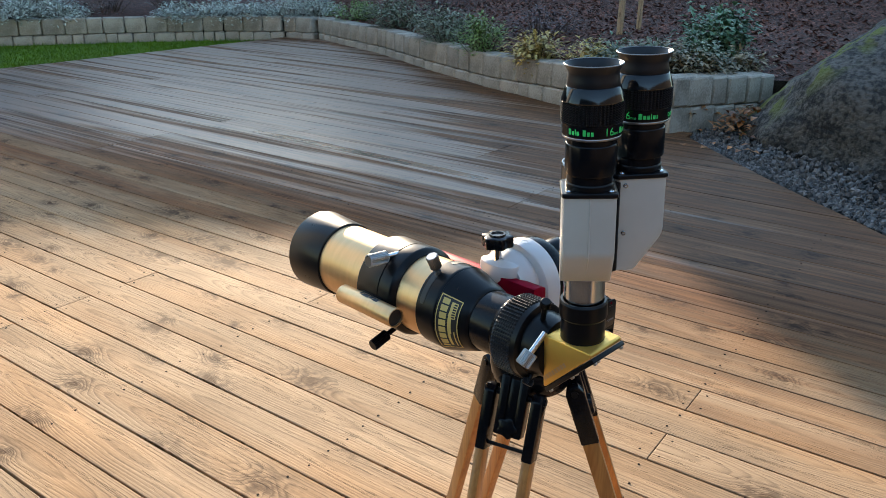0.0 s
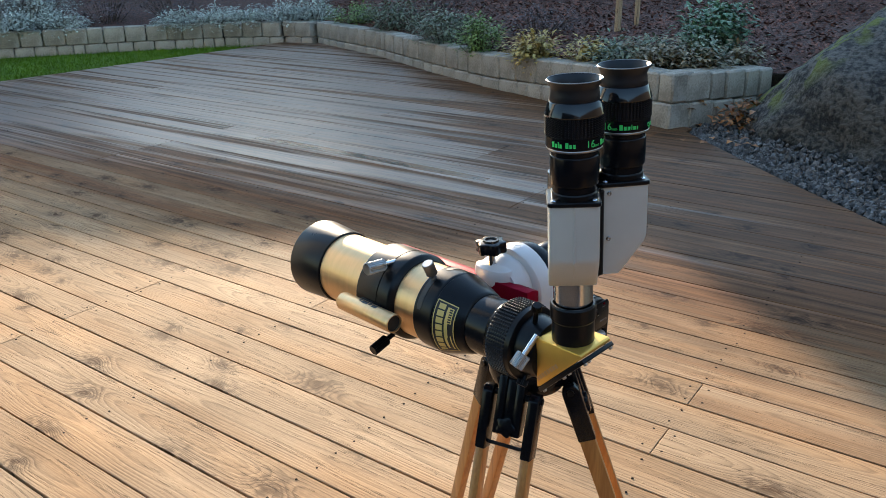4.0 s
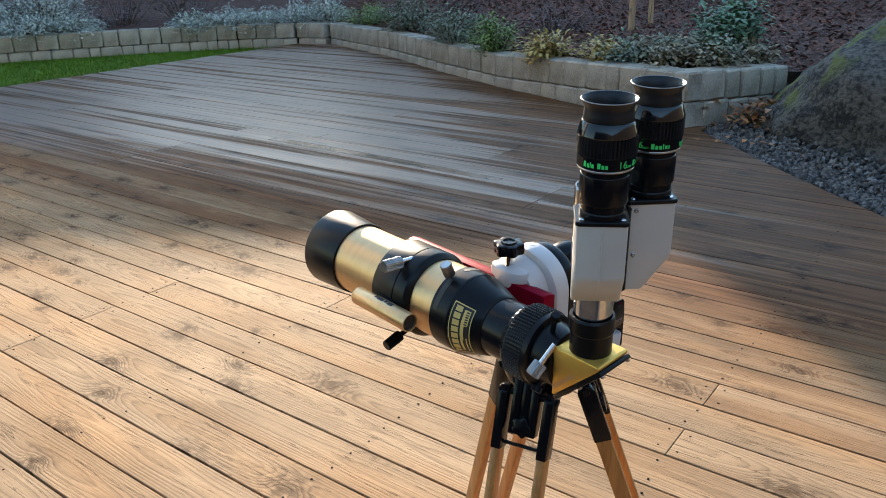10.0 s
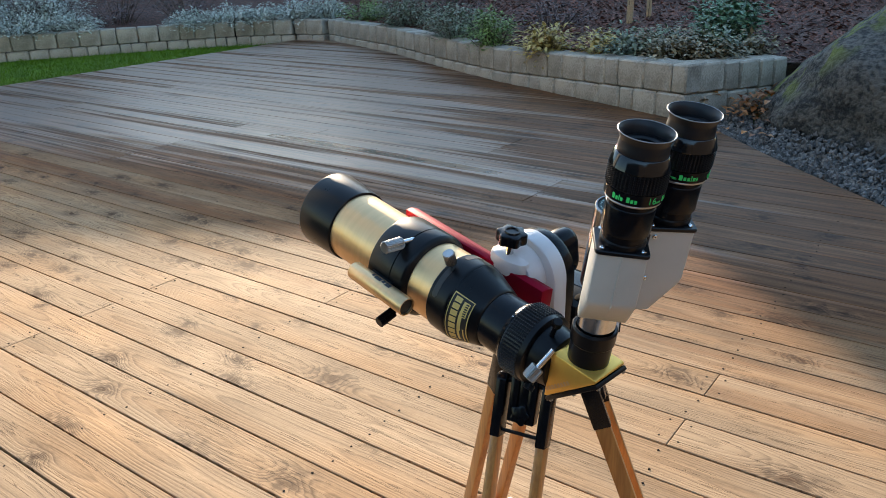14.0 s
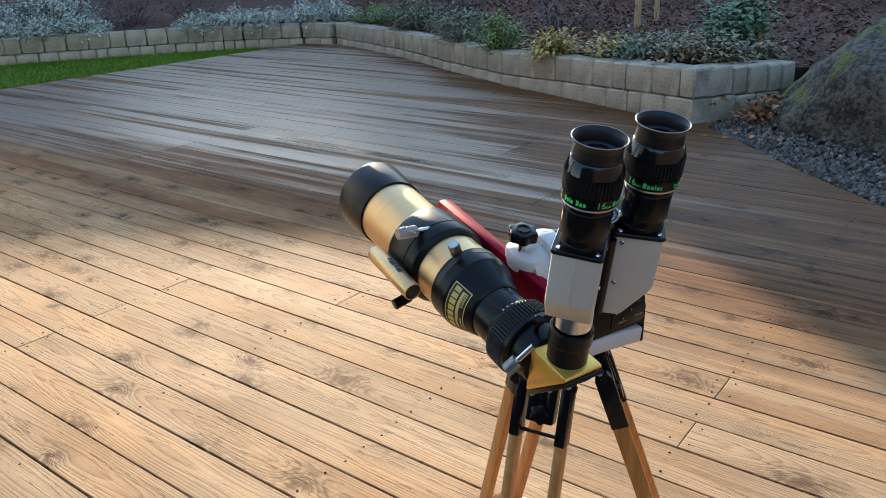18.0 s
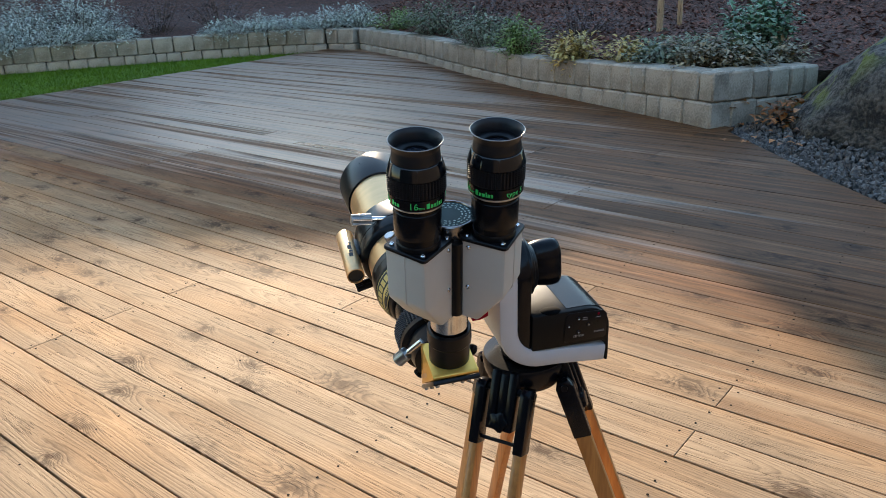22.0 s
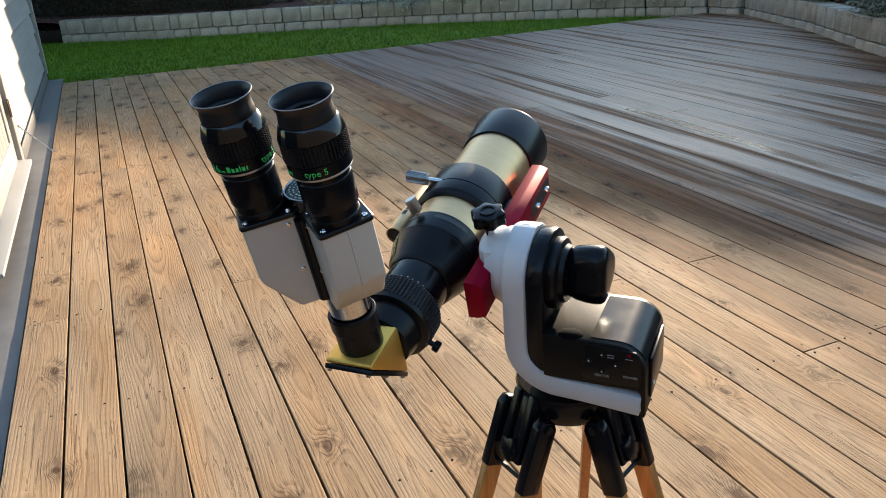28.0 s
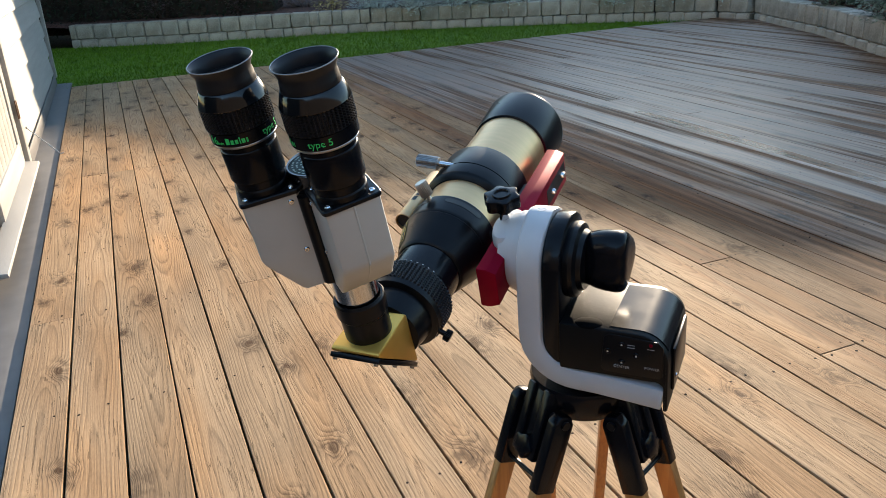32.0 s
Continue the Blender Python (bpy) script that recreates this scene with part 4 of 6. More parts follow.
def make_binoviewer():
    g = thing("binoviewer", "pale grey binoviewer with a black hinge and two tubes", "binoviewer", m=SCOPE_NOW @ LEAN)
    up = Matrix.Translation((TX, SA, 0))
    part("nosepiece", lathe([(0, 0.046), (0.0155, 0.046), (0.0155, 0.0600), (0.0168, 0.0610), (0.0168, 0.0990), (0, 0.0990)], 40, up), CHROME, g, "polished steel nosepiece")
    up = Matrix.Translation((TX, SA + BACK, 0))
    lo, hi, bend, deep, wide = 0.0892, 0.1610, 0.1184, 0.0364, 0.0382
    swing = 0.71
    for side in (-1, 1):
        # one half is a slab that swings out from the hinge; its outer end is cut off slantwise below
        def at(a, b, z):
            return up @ Vector((side * (0.0045 + a * math.cos(swing) + b * math.sin(swing)), -0.0016 - a * math.sin(swing) + b * math.cos(swing), z))
        plan = [(0.0, 0.0), (deep - 0.0030, 0.0), (deep - 0.0009, 0.0009), (deep, 0.0030), (deep, wide - 0.0030), (deep - 0.0009, wide - 0.0009), (deep - 0.0030, wide), (0.004, wide), (-0.0150, 0.0175)]
        bm = bmesh.new()
        rows = []
        for z, k in ((lo, 0.386), (lo + 0.0015, 0.44), (bend - 0.0025, 0.955), (bend + 0.0020, 0.998), (bend + 0.0040, 1.0), (0.1645, 1.0)):
            rows.append([bm.verts.new(at(a * k if a > 0.01 else a, b, z)) for a, b in plan])
        for a, c in zip(rows, rows[1:]):
            for i in range(len(plan)):
                j = (i + 1) % len(plan)
                bm.faces.new((a[i], a[j], c[j], c[i]))
        bm.faces.new(rows[0])
        bm.faces.new(rows[-1])
        bmesh.ops.recalc_face_normals(bm, faces=bm.faces)
        half = part("prism_housing", bm, BINO, g, "pale grey lacquered prism housing", smooth=42)
        seam = joined(rod(at(deep, wide / 2, 0.1640), at(deep, wide / 2, bend), 0.0007, segs=8), rod(at(deep, wide / 2, bend), at(deep * 0.40, wide / 2, lo + 0.0008), 0.0007, segs=8))
        part("seam", seam, BINO, half, "fine raised seam")
        bm = bmesh.new()
        rows = []
        for z, g0 in ((0.1640, 0.0006), (0.1646, 0.0011), (hi + 0.0058, 0.0011), (hi + 0.0065, 0.0005)):
            rows.append([bm.verts.new(at(a + math.copysign(g0, a - 0.012), b + math.copysign(g0, b - wide / 2), z)) for a, b in plan])
        for a, c in zip(rows, rows[1:]):
            for i in range(len(plan)):
                j = (i + 1) % len(plan)
                bm.faces.new((a[i], a[j], c[j], c[i]))
        bm.faces.new(rows[0])
        bm.faces.new(rows[-1])
        bmesh.ops.recalc_face_normals(bm, faces=bm.faces)
        part("top_plate", bm, BLACK, half, "black top plate")
        for a, b in ((deep - 0.0042, 0.0042), (deep - 0.0042, wide - 0.0042), (0.0022, 0.0030), (0.0040, wide - 0.0050)):
            part("screw", screw(at(a, b, hi + 0.0064), (0, 0, 1), 0.0021), CHROME, half)
        for z in (0.1590, 0.1206):
            part("screw", screw(at(0.0048, 0.0002, z), (-side * math.sin(swing), -math.cos(swing), 0), 0.0020), CHROME, half)
        # eyepiece holder
        part("eyepiece_holder", lathe([(0, hi + 0.0060), (0.0174, hi + 0.0060), (0.0174, hi + 0.0105), (0.0168, hi + 0.0115), (0, hi + 0.0115)], 40,
                                      up @ Matrix.Translation((side * 0.0307, 0, 0))), BLACK, half)
    part("hinge", joined(box((0.0095, 0.026, hi - lo + 0.004), (0, 0.0135, (hi + lo) / 2), 0.001, up),
                         rod((TX, SA + BACK + 0.0005, lo + 0.002), (TX, SA + BACK + 0.0005, hi + 0.001), 0.0052, segs=24)), BLACK, g, "black hinge spine")
    part("round_cap", lathe([(0, lo + 0.012), (0.0205, lo + 0.012), (0.0215, lo + 0.014), (0.0215, hi + 0.0130), (0.0208, hi + 0.0140), (0.0198, hi + 0.0140), (0.0192, hi + 0.0125), (0, hi + 0.0125)], 44,
                            up @ Matrix.Translation((0, 0.0235, 0))), DARK_STEEL, g, "round dark steel cylinder in front of the hinge")
    part("cap_disc", lathe([(0, hi + 0.0120), (0.0190, hi + 0.0120), (0.0190, hi + 0.0131), (0, hi + 0.0133)], 44, up @ Matrix.Translation((0, 0.0235, 0))), TEAL, g, "dark teal disc on the cylinder's end")
    for r, n, fill in ((0.0168, 30, 0.72), (0.0138, 24, 0.70), (0.0108, 17, 0.66)):
        bm = bmesh.new()
        for i in range(n):
            a0, a1 = 2 * math.pi * i / n, 2 * math.pi * (i + fill * (0.7 + 0.3 * math.sin(i * 2.4))) / n
            bm.faces.new([bm.verts.new((q * math.cos(a), q * math.sin(a), hi + 0.0134)) for q, a in ((r - 0.0006, a0), (r + 0.0006, a0), (r + 0.0006, (a0 + a1) / 2), (r + 0.0006, a1), (r - 0.0006, a1), (r - 0.0006, (a0 + a1) / 2))])
        bmesh.ops.transform(bm, matrix=up @ Matrix.Translation((0, 0.0235, 0)), verts=bm.verts)
        part("print_ring", bm, PRINT_PALE, g, "ring of small pale print", smooth=0)
    return g


def make_eyepiece():
    """An eyepiece that stands upright on its own origin."""
    g = thing("eyepiece", "black wide-field eyepiece with studded grip and green print", "eyepiece", "eyepieces of the binoviewer")
    part("barrel", lathe([(0, -0.004), (0.0166, -0.004), (0.0166, 0.0020), (0.0182, 0.0032), (0.0185, 0.0040), (0.0185, 0.0245), (0.0182, 0.0252), (0.0177, 0.0256), (0.0175, 0.0298), (0, 0.0298)], 52), BLACK_SATIN, g)
    part("ring", lathe([(0, 0.0296), (0.0196, 0.0296), (0.0206, 0.0304), (0.0208, 0.0313), (0.0204, 0.0320), (0, 0.0320)], 56), STEEL, g, "thin bright ring")
    part("print_band", lathe([(0, 0.0318), (0.0208, 0.0318), (0.0214, 0.0326), (0.0214, 0.0404), (0, 0.0404)], 64), BLACK_SATIN, g)
    part("grip", knurled(0.0221, 0.0150, 48, 0.0017, Matrix.Translation((0, 0, 0.0404)), rings=8), RUBBER, g, "studded rubber grip")
    part("shoulder", lathe([(0, 0.0552), (0.0216, 0.0552), (0.0221, 0.0560), (0.0218, 0.0570), (0.0193, 0.0648), (0.0186, 0.0655), (0, 0.0655)], 64), GLOSS_BLACK, g, "glossy bevelled shoulder")
    part("eye_guard", lathe([(0.0180, 0.0652), (0.0184, 0.0658), (0.0180, 0.0700), (0.0175, 0.0735), (0.0178, 0.0752), (0.0196, 0.0788), (0.0203, 0.0800), (0.0200, 0.0805), (0.0190, 0.0796), (0.0168, 0.0765), (0.0160, 0.0700), (0.0160, 0.0652)],
                            64, closed=True), RUBBER, g, "flared rubber eye guard", smooth=45)
    # the lip's bright edge light, given as a pale ring colour
    part("eye_guard_rim", lathe([(0.0200, 0.0803), (0.0203, 0.0800), (0.0205, 0.0804), (0.0201, 0.0808), (0.0197, 0.0805)], 64, closed=True), RIM, g, "pale rim of the eye guard, highlight in its colour")
    part("eye_lens", lathe([(0, 0.0695), (0.0098, 0.0688), (0.0105, 0.0682), (0.0105, 0.0660), (0, 0.0660)], 40), GLASS, g, "coated eye lens")
    part("lens_mount", lathe([(0.0105, 0.0660), (0.0105, 0.0700), (0.0128, 0.0712), (0.0162, 0.0712), (0.0162, 0.0660)], 44, closed=True), BLACK, g)
    band = Matrix.Translation((0, 0, 0.0363))
    r = 0.0214

    def bent(a0, a1):
        return (radians(a0) * r, radians(a1) * r)

    def word(spans, tall):
        """A brand word as plain blocks: a tall first one, and lower ones on the same foot."""
        bars([bent(a, c) for n, (a, c) in enumerate(spans) if n in tall], 0.0042, band, PRINT_GREEN, g, wrap=r)
        bars([bent(a, c) for n, (a, c) in enumerate(spans) if n not in tall], 0.0029, band @ Matrix.Translation((0, 0, -0.00065)), PRINT_GREEN, g, wrap=r)
    word([(-80, -74), (-72, -67), (-65.5, -63.5), (-62, -57)], (0, 2))
    word([(-50, -44), (-42, -37), (-35, -30)], (0,))
    lettering("16", 0.0076, band, PRINT_GREEN, g, wrap=r, label="green figures")
    lettering("mm", 0.0034, band @ Matrix.Rotation(radians(15), 4, "Z") @ Matrix.Translation((0, 0, -0.0012)), PRINT_GREEN, g, wrap=r)
    word([(26, 33), (35, 40.5), (42.5, 48), (50, 52), (54, 59.5), (61.5, 64.5)], (0, 3))
    lettering("type 5", 0.0062, band @ Matrix.Rotation(radians(113), 4, "Z"), PRINT_GREEN, g, wrap=r, label="green lettering")
    return g


def make_tripod():
    g = thing("tripod", "wooden telescope tripod with black metal head and leg sockets", "tripod", m=Matrix.Translation((0.6095, -1.9050, 0)))
    top = AXIS.z - 0.112
    part("head", lathe([(0, -0.034), (0.036, -0.034), (0.043, -0.030), (0.048, -0.018), (0.0495, -0.004), (0.048, 0), (0, 0)], 56, Matrix.Translation((0, 0, top)) @ TIP), BLACK_SATIN, g, "black cast head")
    for ang in LEG_ANGLES:
        a = radians(ang)
        out, side = Vector((math.cos(a), math.sin(a), 0)), Vector((-math.sin(a), math.cos(a), 0))
        hinge = out * HINGE_OUT + Vector((0, 0, top - 0.027))
        foot = out * LEG_REACH + Vector((0, 0, 0.0))
        leg = new("leg")
        leg.parent = g
        down = (foot - hinge).normalized()
        nrm = side.cross(down).normalized()
        frame3 = Matrix((side, nrm, -down)).transposed().to_4x4()
        place = Matrix.Translation(hinge) @ frame3
        length = (foot - hinge).length
        cheek = [(-0.0090, -0.046), (0.0060, -0.046), (0.0095, -0.034), (0.0095, 0.010), (0.0040, 0.022), (-0.0090, 0.022)]
        for sx in (-0.0110, 0.0110):
            part("hinge_cheek", prism(cheek, -0.0050, 0.0050, 0.0014, place @ Matrix.Translation((sx, 0, 0)) @ Matrix(((0, 0, 1, 0), (1, 0, 0, 0), (0, 1, 0, 0), (0, 0, 0, 1)))), BLACK_SATIN, leg)
        part("hinge_block", joined(box((0.0130, 0.0130, 0.048), (0, 0, -0.005), 0.0012, place), box((0.0130, 0.0100, 0.012), (0, 0, -0.041), 0.002, place)), BLACK_SATIN, leg)
        grip = []
        for i in range(36):
            t = 2 * math.pi * i / 36
            r = 0.0112 + 0.0015 * math.cos(5 * t)
            grip.append((r * math.cos(t), r * math.sin(t)))
        part("spreader_knob", prism(grip, -0.010, 0.012, 0.0015, place @ Matrix.Translation((0, 0, -0.036)) @ Matrix.Rotation(radians(90), 4, "X")), BLACK_SATIN, leg)
        for sx in (-0.0280, 0.0280):
            cap = prism([(-0.0105, -0.068), (0.0105, -0.068), (0.0105, 0.000), (0.006, 0.0075), (-0.006, 0.0075), (-0.0105, 0.000)], -0.0062, 0.0062, 0.0018,
                        place @ Matrix.Translation((sx, 0, 0)) @ Matrix(((0, 0, 1, 0), (1, 0, 0, 0), (0, 1, 0, 0), (0, 0, 0, 1))))
            part("socket", cap, BLACK_SATIN, leg, "black metal leg socket")
            part("hinge_bolt", rod(place @ Vector((sx - math.copysign(0.012, sx), 0, 0.000)), place @ Vector((sx + math.copysign(0.0085, sx), 0, 0.000)), 0.0040, segs=18), BLACK, leg)
            rail = prism([(-0.0054, -0.0093), (0.0054, -0.0093), (0.0054, 0.0093), (-0.0054, 0.0093)], -0.42, -0.050, 0.0015, place @ Matrix.Translation((sx, 0, 0)))
            part("rail", rail, LEG_WOOD, leg, "oiled ash leg rail")
        part("crossbar", rod(place @ Vector((-0.022, 0, -0.060)), place @ Vector((0.022, 0, -0.060)), 0.0022, segs=12), BLACK, leg)
        part("clamp", box((0.084, 0.032, 0.034), (0, 0, -0.375), 0.003, place), BLACK_SATIN, leg)
        part("clamp_knob", lathe([(0, 0), (0.010, 0), (0.012, 0.003), (0.012, 0.014), (0.008, 0.017), (0, 0.017)], 10,
             place @ Matrix.Translation((-0.042, 0, -0.375)) @ Matrix.Rotation(radians(-90), 4, "Y")), STEEL, leg)
        part("lower_rail", prism([(-0.0155, -0.0100), (0.0155, -0.0100), (0.0155, 0.0100), (-0.0155, 0.0100)], -length + 0.03, -0.33, 0.0015, place), LEG_WOOD, leg, "oiled ash lower leg")
        part("spike_shoe", rod(place @ Vector((0, 0, -length + 0.045)), place @ Vector((0, 0, -length)), 0.014, 0.004, 20), BLACK, leg)
    return g


LEG_ANGLES = (188, -63, 61)
LEG_REACH, HINGE_OUT = 0.262, 0.049
tripod = make_tripod()
mount = make_mount()
saddle = make_saddle(mount)
telescope = make_telescope()
label_plate(telescope)
telescope_fittings(telescope)
diagonal = make_diagonal()
binoviewer = make_binoviewer()
EYE_AT = [LEAN @ Matrix.Translation((TX + s * 0.0307, SA + BACK, 0.1755)) @ Matrix.Rotation(radians(r), 4, "Z") for s, r in ((-1, -20), (1, -88))]
eyepiece = make_eyepiece()
eyepiece.matrix_world = SCOPE_NOW @ EYE_AT[0]
eyepiece_two = copy_thing(eyepiece, SCOPE_NOW @ EYE_AT[1])


# ---------------------------------------------------------------- the garden's ground
PITCH = 0.125          # board and gap
EDGE_Y = 5.16          # the deck's end at the lawn
WALL_LINE = [(4.63, -0.62), (5.09, 0.50), (5.35, 1.16), (5.78, 2.05), (6.43, 3.25), (6.72, 3.98), (6.98, 4.60), (6.90, 5.05), (6.45, 5.72), (5.72, 6.28), (4.75, 6.93), (3.62, 7.62), (2.50, 8.05), (1.0, 8.55), (-0.21, 9.17)]


def wall_x(y):
    for (x0, y0), (x1, y1) in zip(WALL_LINE, WALL_LINE[1:7]):
        if y <= y1:
            return x0 + (x1 - x0) * (y - y0) / (y1 - y0)
    return WALL_LINE[6][0]


def deck_low(x):
    """Where a board that starts at x begins: at the gravel, and further out at the garden wall."""
    if x < 4.63:
        return max(-4.2, -0.724 + (x - 4.633) * 0.97 - 0.10 * max(0.0, 3.9 - x))
    for (x0, y0), (x1, y1) in zip(WALL_LINE, WALL_LINE[1:7]):
        if x <= x1:
            return y0 + (y1 - y0) * (x - x0) / (x1 - x0)
    return 9.0


ground = bmesh.new()
bmesh.ops.create_grid(ground, x_segments=1, y_segments=1, size=300)
bmesh.ops.translate(ground, vec=(0, 0, -0.16), verts=ground.verts)
tagged(part("ground", ground, EARTH), "dark bare soil under deck and garden", "ground", kind="structure")

lawn = bmesh.new()
f = lawn.faces.new([lawn.verts.new((x, y, -0.045)) for x, y in ((-4.0, EDGE_Y - 0.05), (6.9, EDGE_Y - 0.05), (7.0, 5.3), (5.6, 6.9), (2.4, 8.0), (-0.3, 9.3), (-4.0, 10.0))])
tagged(part("lawn", lawn, GRASS), "short green lawn between deck and garden wall", "lawn", kind="structure")


def make_grass():
    bm = bmesh.new()
    rnd = random.Random(4)
    for _ in range(42000):
        x = rnd.uniform(-1.6, 6.9)
        y = EDGE_Y + 0.01 + (rnd.random() ** 1.25) * 4.0
        if x > 5.5 and y > 5.16 + (7.2 - x) * 1.2 or y > 9.2 - 0.42 * (x + 0.25) + (0.25 if x < 3 else 0):
            continue
        a, h, w = rnd.uniform(0, 6.28), rnd.uniform(0.022, 0.045), rnd.uniform(0.003, 0.006)
        dx, dy = math.cos(a) * w, math.sin(a) * w
        lx, ly = rnd.uniform(-0.03, 0.03), rnd.uniform(-0.03, 0.03)
        bm.faces.new((bm.verts.new((x - dx, y - dy, -0.047)), bm.verts.new((x + dx, y + dy, -0.047)), bm.verts.new((x + lx, y + ly, -0.047 + h))))
    return tagged(part("grass_blades", bm, GRASS, smooth=0), "short green lawn grass", "grass", kind="stuff")


make_grass()


# ---------------------------------------------------------------- garden wall of concrete blocks in two courses
def make_block(length, height, depth, name="block"):
    bm = box((length, depth, height), (0, 0, 0), 0.012, segs=1)
    for v in bm.verts:
        v.co += Vector((noise.noise(v.co * 9), noise.noise(v.co * 9 + Vector((5, 0, 0))), noise.noise(v.co * 9 + Vector((0, 9, 0))))) * 0.006
    return mesh_from(bm, name, CONCRETE, 40)


def wall_top(x, y):
    """The wall's crown drops a little away from its corner."""
    d = math.hypot(x - 4.63, y + 0.62)
    return 0.34 - 0.075 * min(1.0, d / 2.0) - 0.025 * min(1.0, d / 8.0)


def make_wall():
    g = tagged(new("garden_wall"), "low garden wall of grey concrete blocks in two courses", "wall", kind="structure")
    meshes = [make_block(w, 0.180, 0.20) for w in (0.235, 0.235, 0.205, 0.17, 0.235, 0.12)]
    rnd = random.Random(2)

    def lay(line, rev=False):
        for course in range(2):
            pos, inset, first = 0.0, course * 0.006, course == 1
            for n, ((x0, y0), (x1, y1)) in enumerate(zip(line, line[1:])):
                seg = Vector((x1 - x0, y1 - y0))
                d, ln = seg.normalized(), seg.length
                nrm = Vector((d.y, -d.x))
                while pos < ln:
                    c = Vector((x0, y0)) + d * (pos + 0.12) + nrm * (0.10 + inset)
                    pick = 5 if first else rnd.randrange(6)
                    first = False
                    width = (0.235, 0.235, 0.205, 0.17, 0.235, 0.12)[pick]
                    fit = min(1.0, (ln - pos) / width) if n == len(line) - 2 else 1.0
                    if fit < 0.2:
                        break
                    c += d * (width * fit / 2 - 0.12)
                    ob = new("block", meshes[pick])
                    ob.parent = g
                    ob.matrix_basis = Matrix.Translation((c.x, c.y, wall_top(c.x, c.y) - 0.09 - 0.183 * (1 - course))) @ Matrix.Rotation(math.atan2(d.y, d.x) + rnd.uniform(-0.03, 0.03), 4, "Z") @ Matrix.Diagonal((fit, 1, 1, 1))
                    pos += width + 0.005
                pos -= ln
    lay(WALL_LINE)
    # the short return towards the boulder
    lay([(5.42, -1.02), (4.74, -0.675)])
    return g


make_wall()


# ---------------------------------------------------------------- bark-covered bank behind the wall
def wall_distance(x, y):
    best = 1e9
    pts = [(5.42, -1.02)] + WALL_LINE
    for (x0, y0), (x1, y1) in zip(pts, pts[1:]):
        a, p = Vector((x1 - x0, y1 - y0)), Vector((x - x0, y - y0))
        t = min(1, max(0, p.dot(a) / a.dot(a)))
        best = min(best, (p - a * t).length)
    return best


def bank_height(x, y):
    """Height of the bank over a place: nearly level behind the wall, then it climbs."""
    d = wall_distance(x, y)
    rise = wall_top(x, y) - 0.045 + 0.075 * d + 0.22 * max(0.0, d - 2.6)
    return rise + 0.03 * noise.noise(Vector((x * 1.3, y * 1.3, 0)))


def make_bank():
    bm = bmesh.new()
    line = [(5.75, -3.2), (5.45, -0.98)] + [(x, y) for x, y in WALL_LINE[0:1]] + WALL_LINE[1:] + [(-4.0, 10.9)]
    k = 26
    rows = []
    for n_, (x, y) in enumerate(line):
        a, c = Vector(line[max(n_ - 1, 0)]), Vector(line[min(n_ + 1, len(line) - 1)])
        d = (c - a).normalized()
        nrm = Vector((d.y, -d.x))
        if n_ == 2:
            nrm = Vector((0.75, -0.05)).normalized()
        row = []
        for i in range(k + 1):
            far = 0.10 + 9.0 * (i / k) ** 1.6
            p = Vector((x, y)) + nrm * far + Vector((0.55, 0.35)) * max(0, far - 3) * 0.4
            row.append(bm.verts.new((p.x, p.y, bank_height(p.x, p.y))))
        rows.append(row)
    for a, c in zip(rows, rows[1:]):
        for i in range(k):
            bm.faces.new((a[i], a[i + 1], c[i + 1], c[i]))
    bmesh.ops.subdivide_edges(bm, edges=bm.edges[:], cuts=3, use_grid_fill=True)
    for v in bm.verts:
        v.co.z = bank_height(v.co.x, v.co.y) + 0.010 * noise.noise(v.co * 2.3) + 0.008 * noise.noise(v.co * 7)
    return tagged(part("bank", bm, MULCH), "bank covered in dark red-brown bark mulch", "bank", kind="structure")


make_bank()


CHIPS = material("red_bark_chips", (0.21, 0.080, 0.052), 0.85, second=(0.075, 0.030, 0.022), scale=30, island=0.6, bump=0.002, bump_scale=90)


def make_bark():
    bm = bmesh.new()
    rnd = random.Random(8)
    for _ in range(30000):
        x, y = rnd.uniform(4.9, 9.8), rnd.uniform(-3.6, 6.0)
        if x < wall_x(min(max(y, -0.6), 4.4)) + 0.22 or (y < -0.4 and x < 5.6):
            continue
        z = bank_height(x, y) + 0.016
        r = rnd.uniform(0.009, 0.030)
        m = Matrix.Translation((x, y, z)) @ Euler((rnd.uniform(-0.6, 0.6), rnd.uniform(-0.6, 0.6), rnd.uniform(0, 6.28))).to_matrix().to_4x4()
        q = [m @ Vector((sx * r, sy * r * 0.45, 0)) for sx, sy in ((-1, -0.7), (0.9, -1), (1, 0.8), (-0.8, 1))]
        bm.faces.new([bm.verts.new(p) for p in q])
    return tagged(part("bark_chips", bm, CHIPS, smooth=0), "loose dark red-brown bark chips", "bark mulch", kind="stuff")


make_bark()


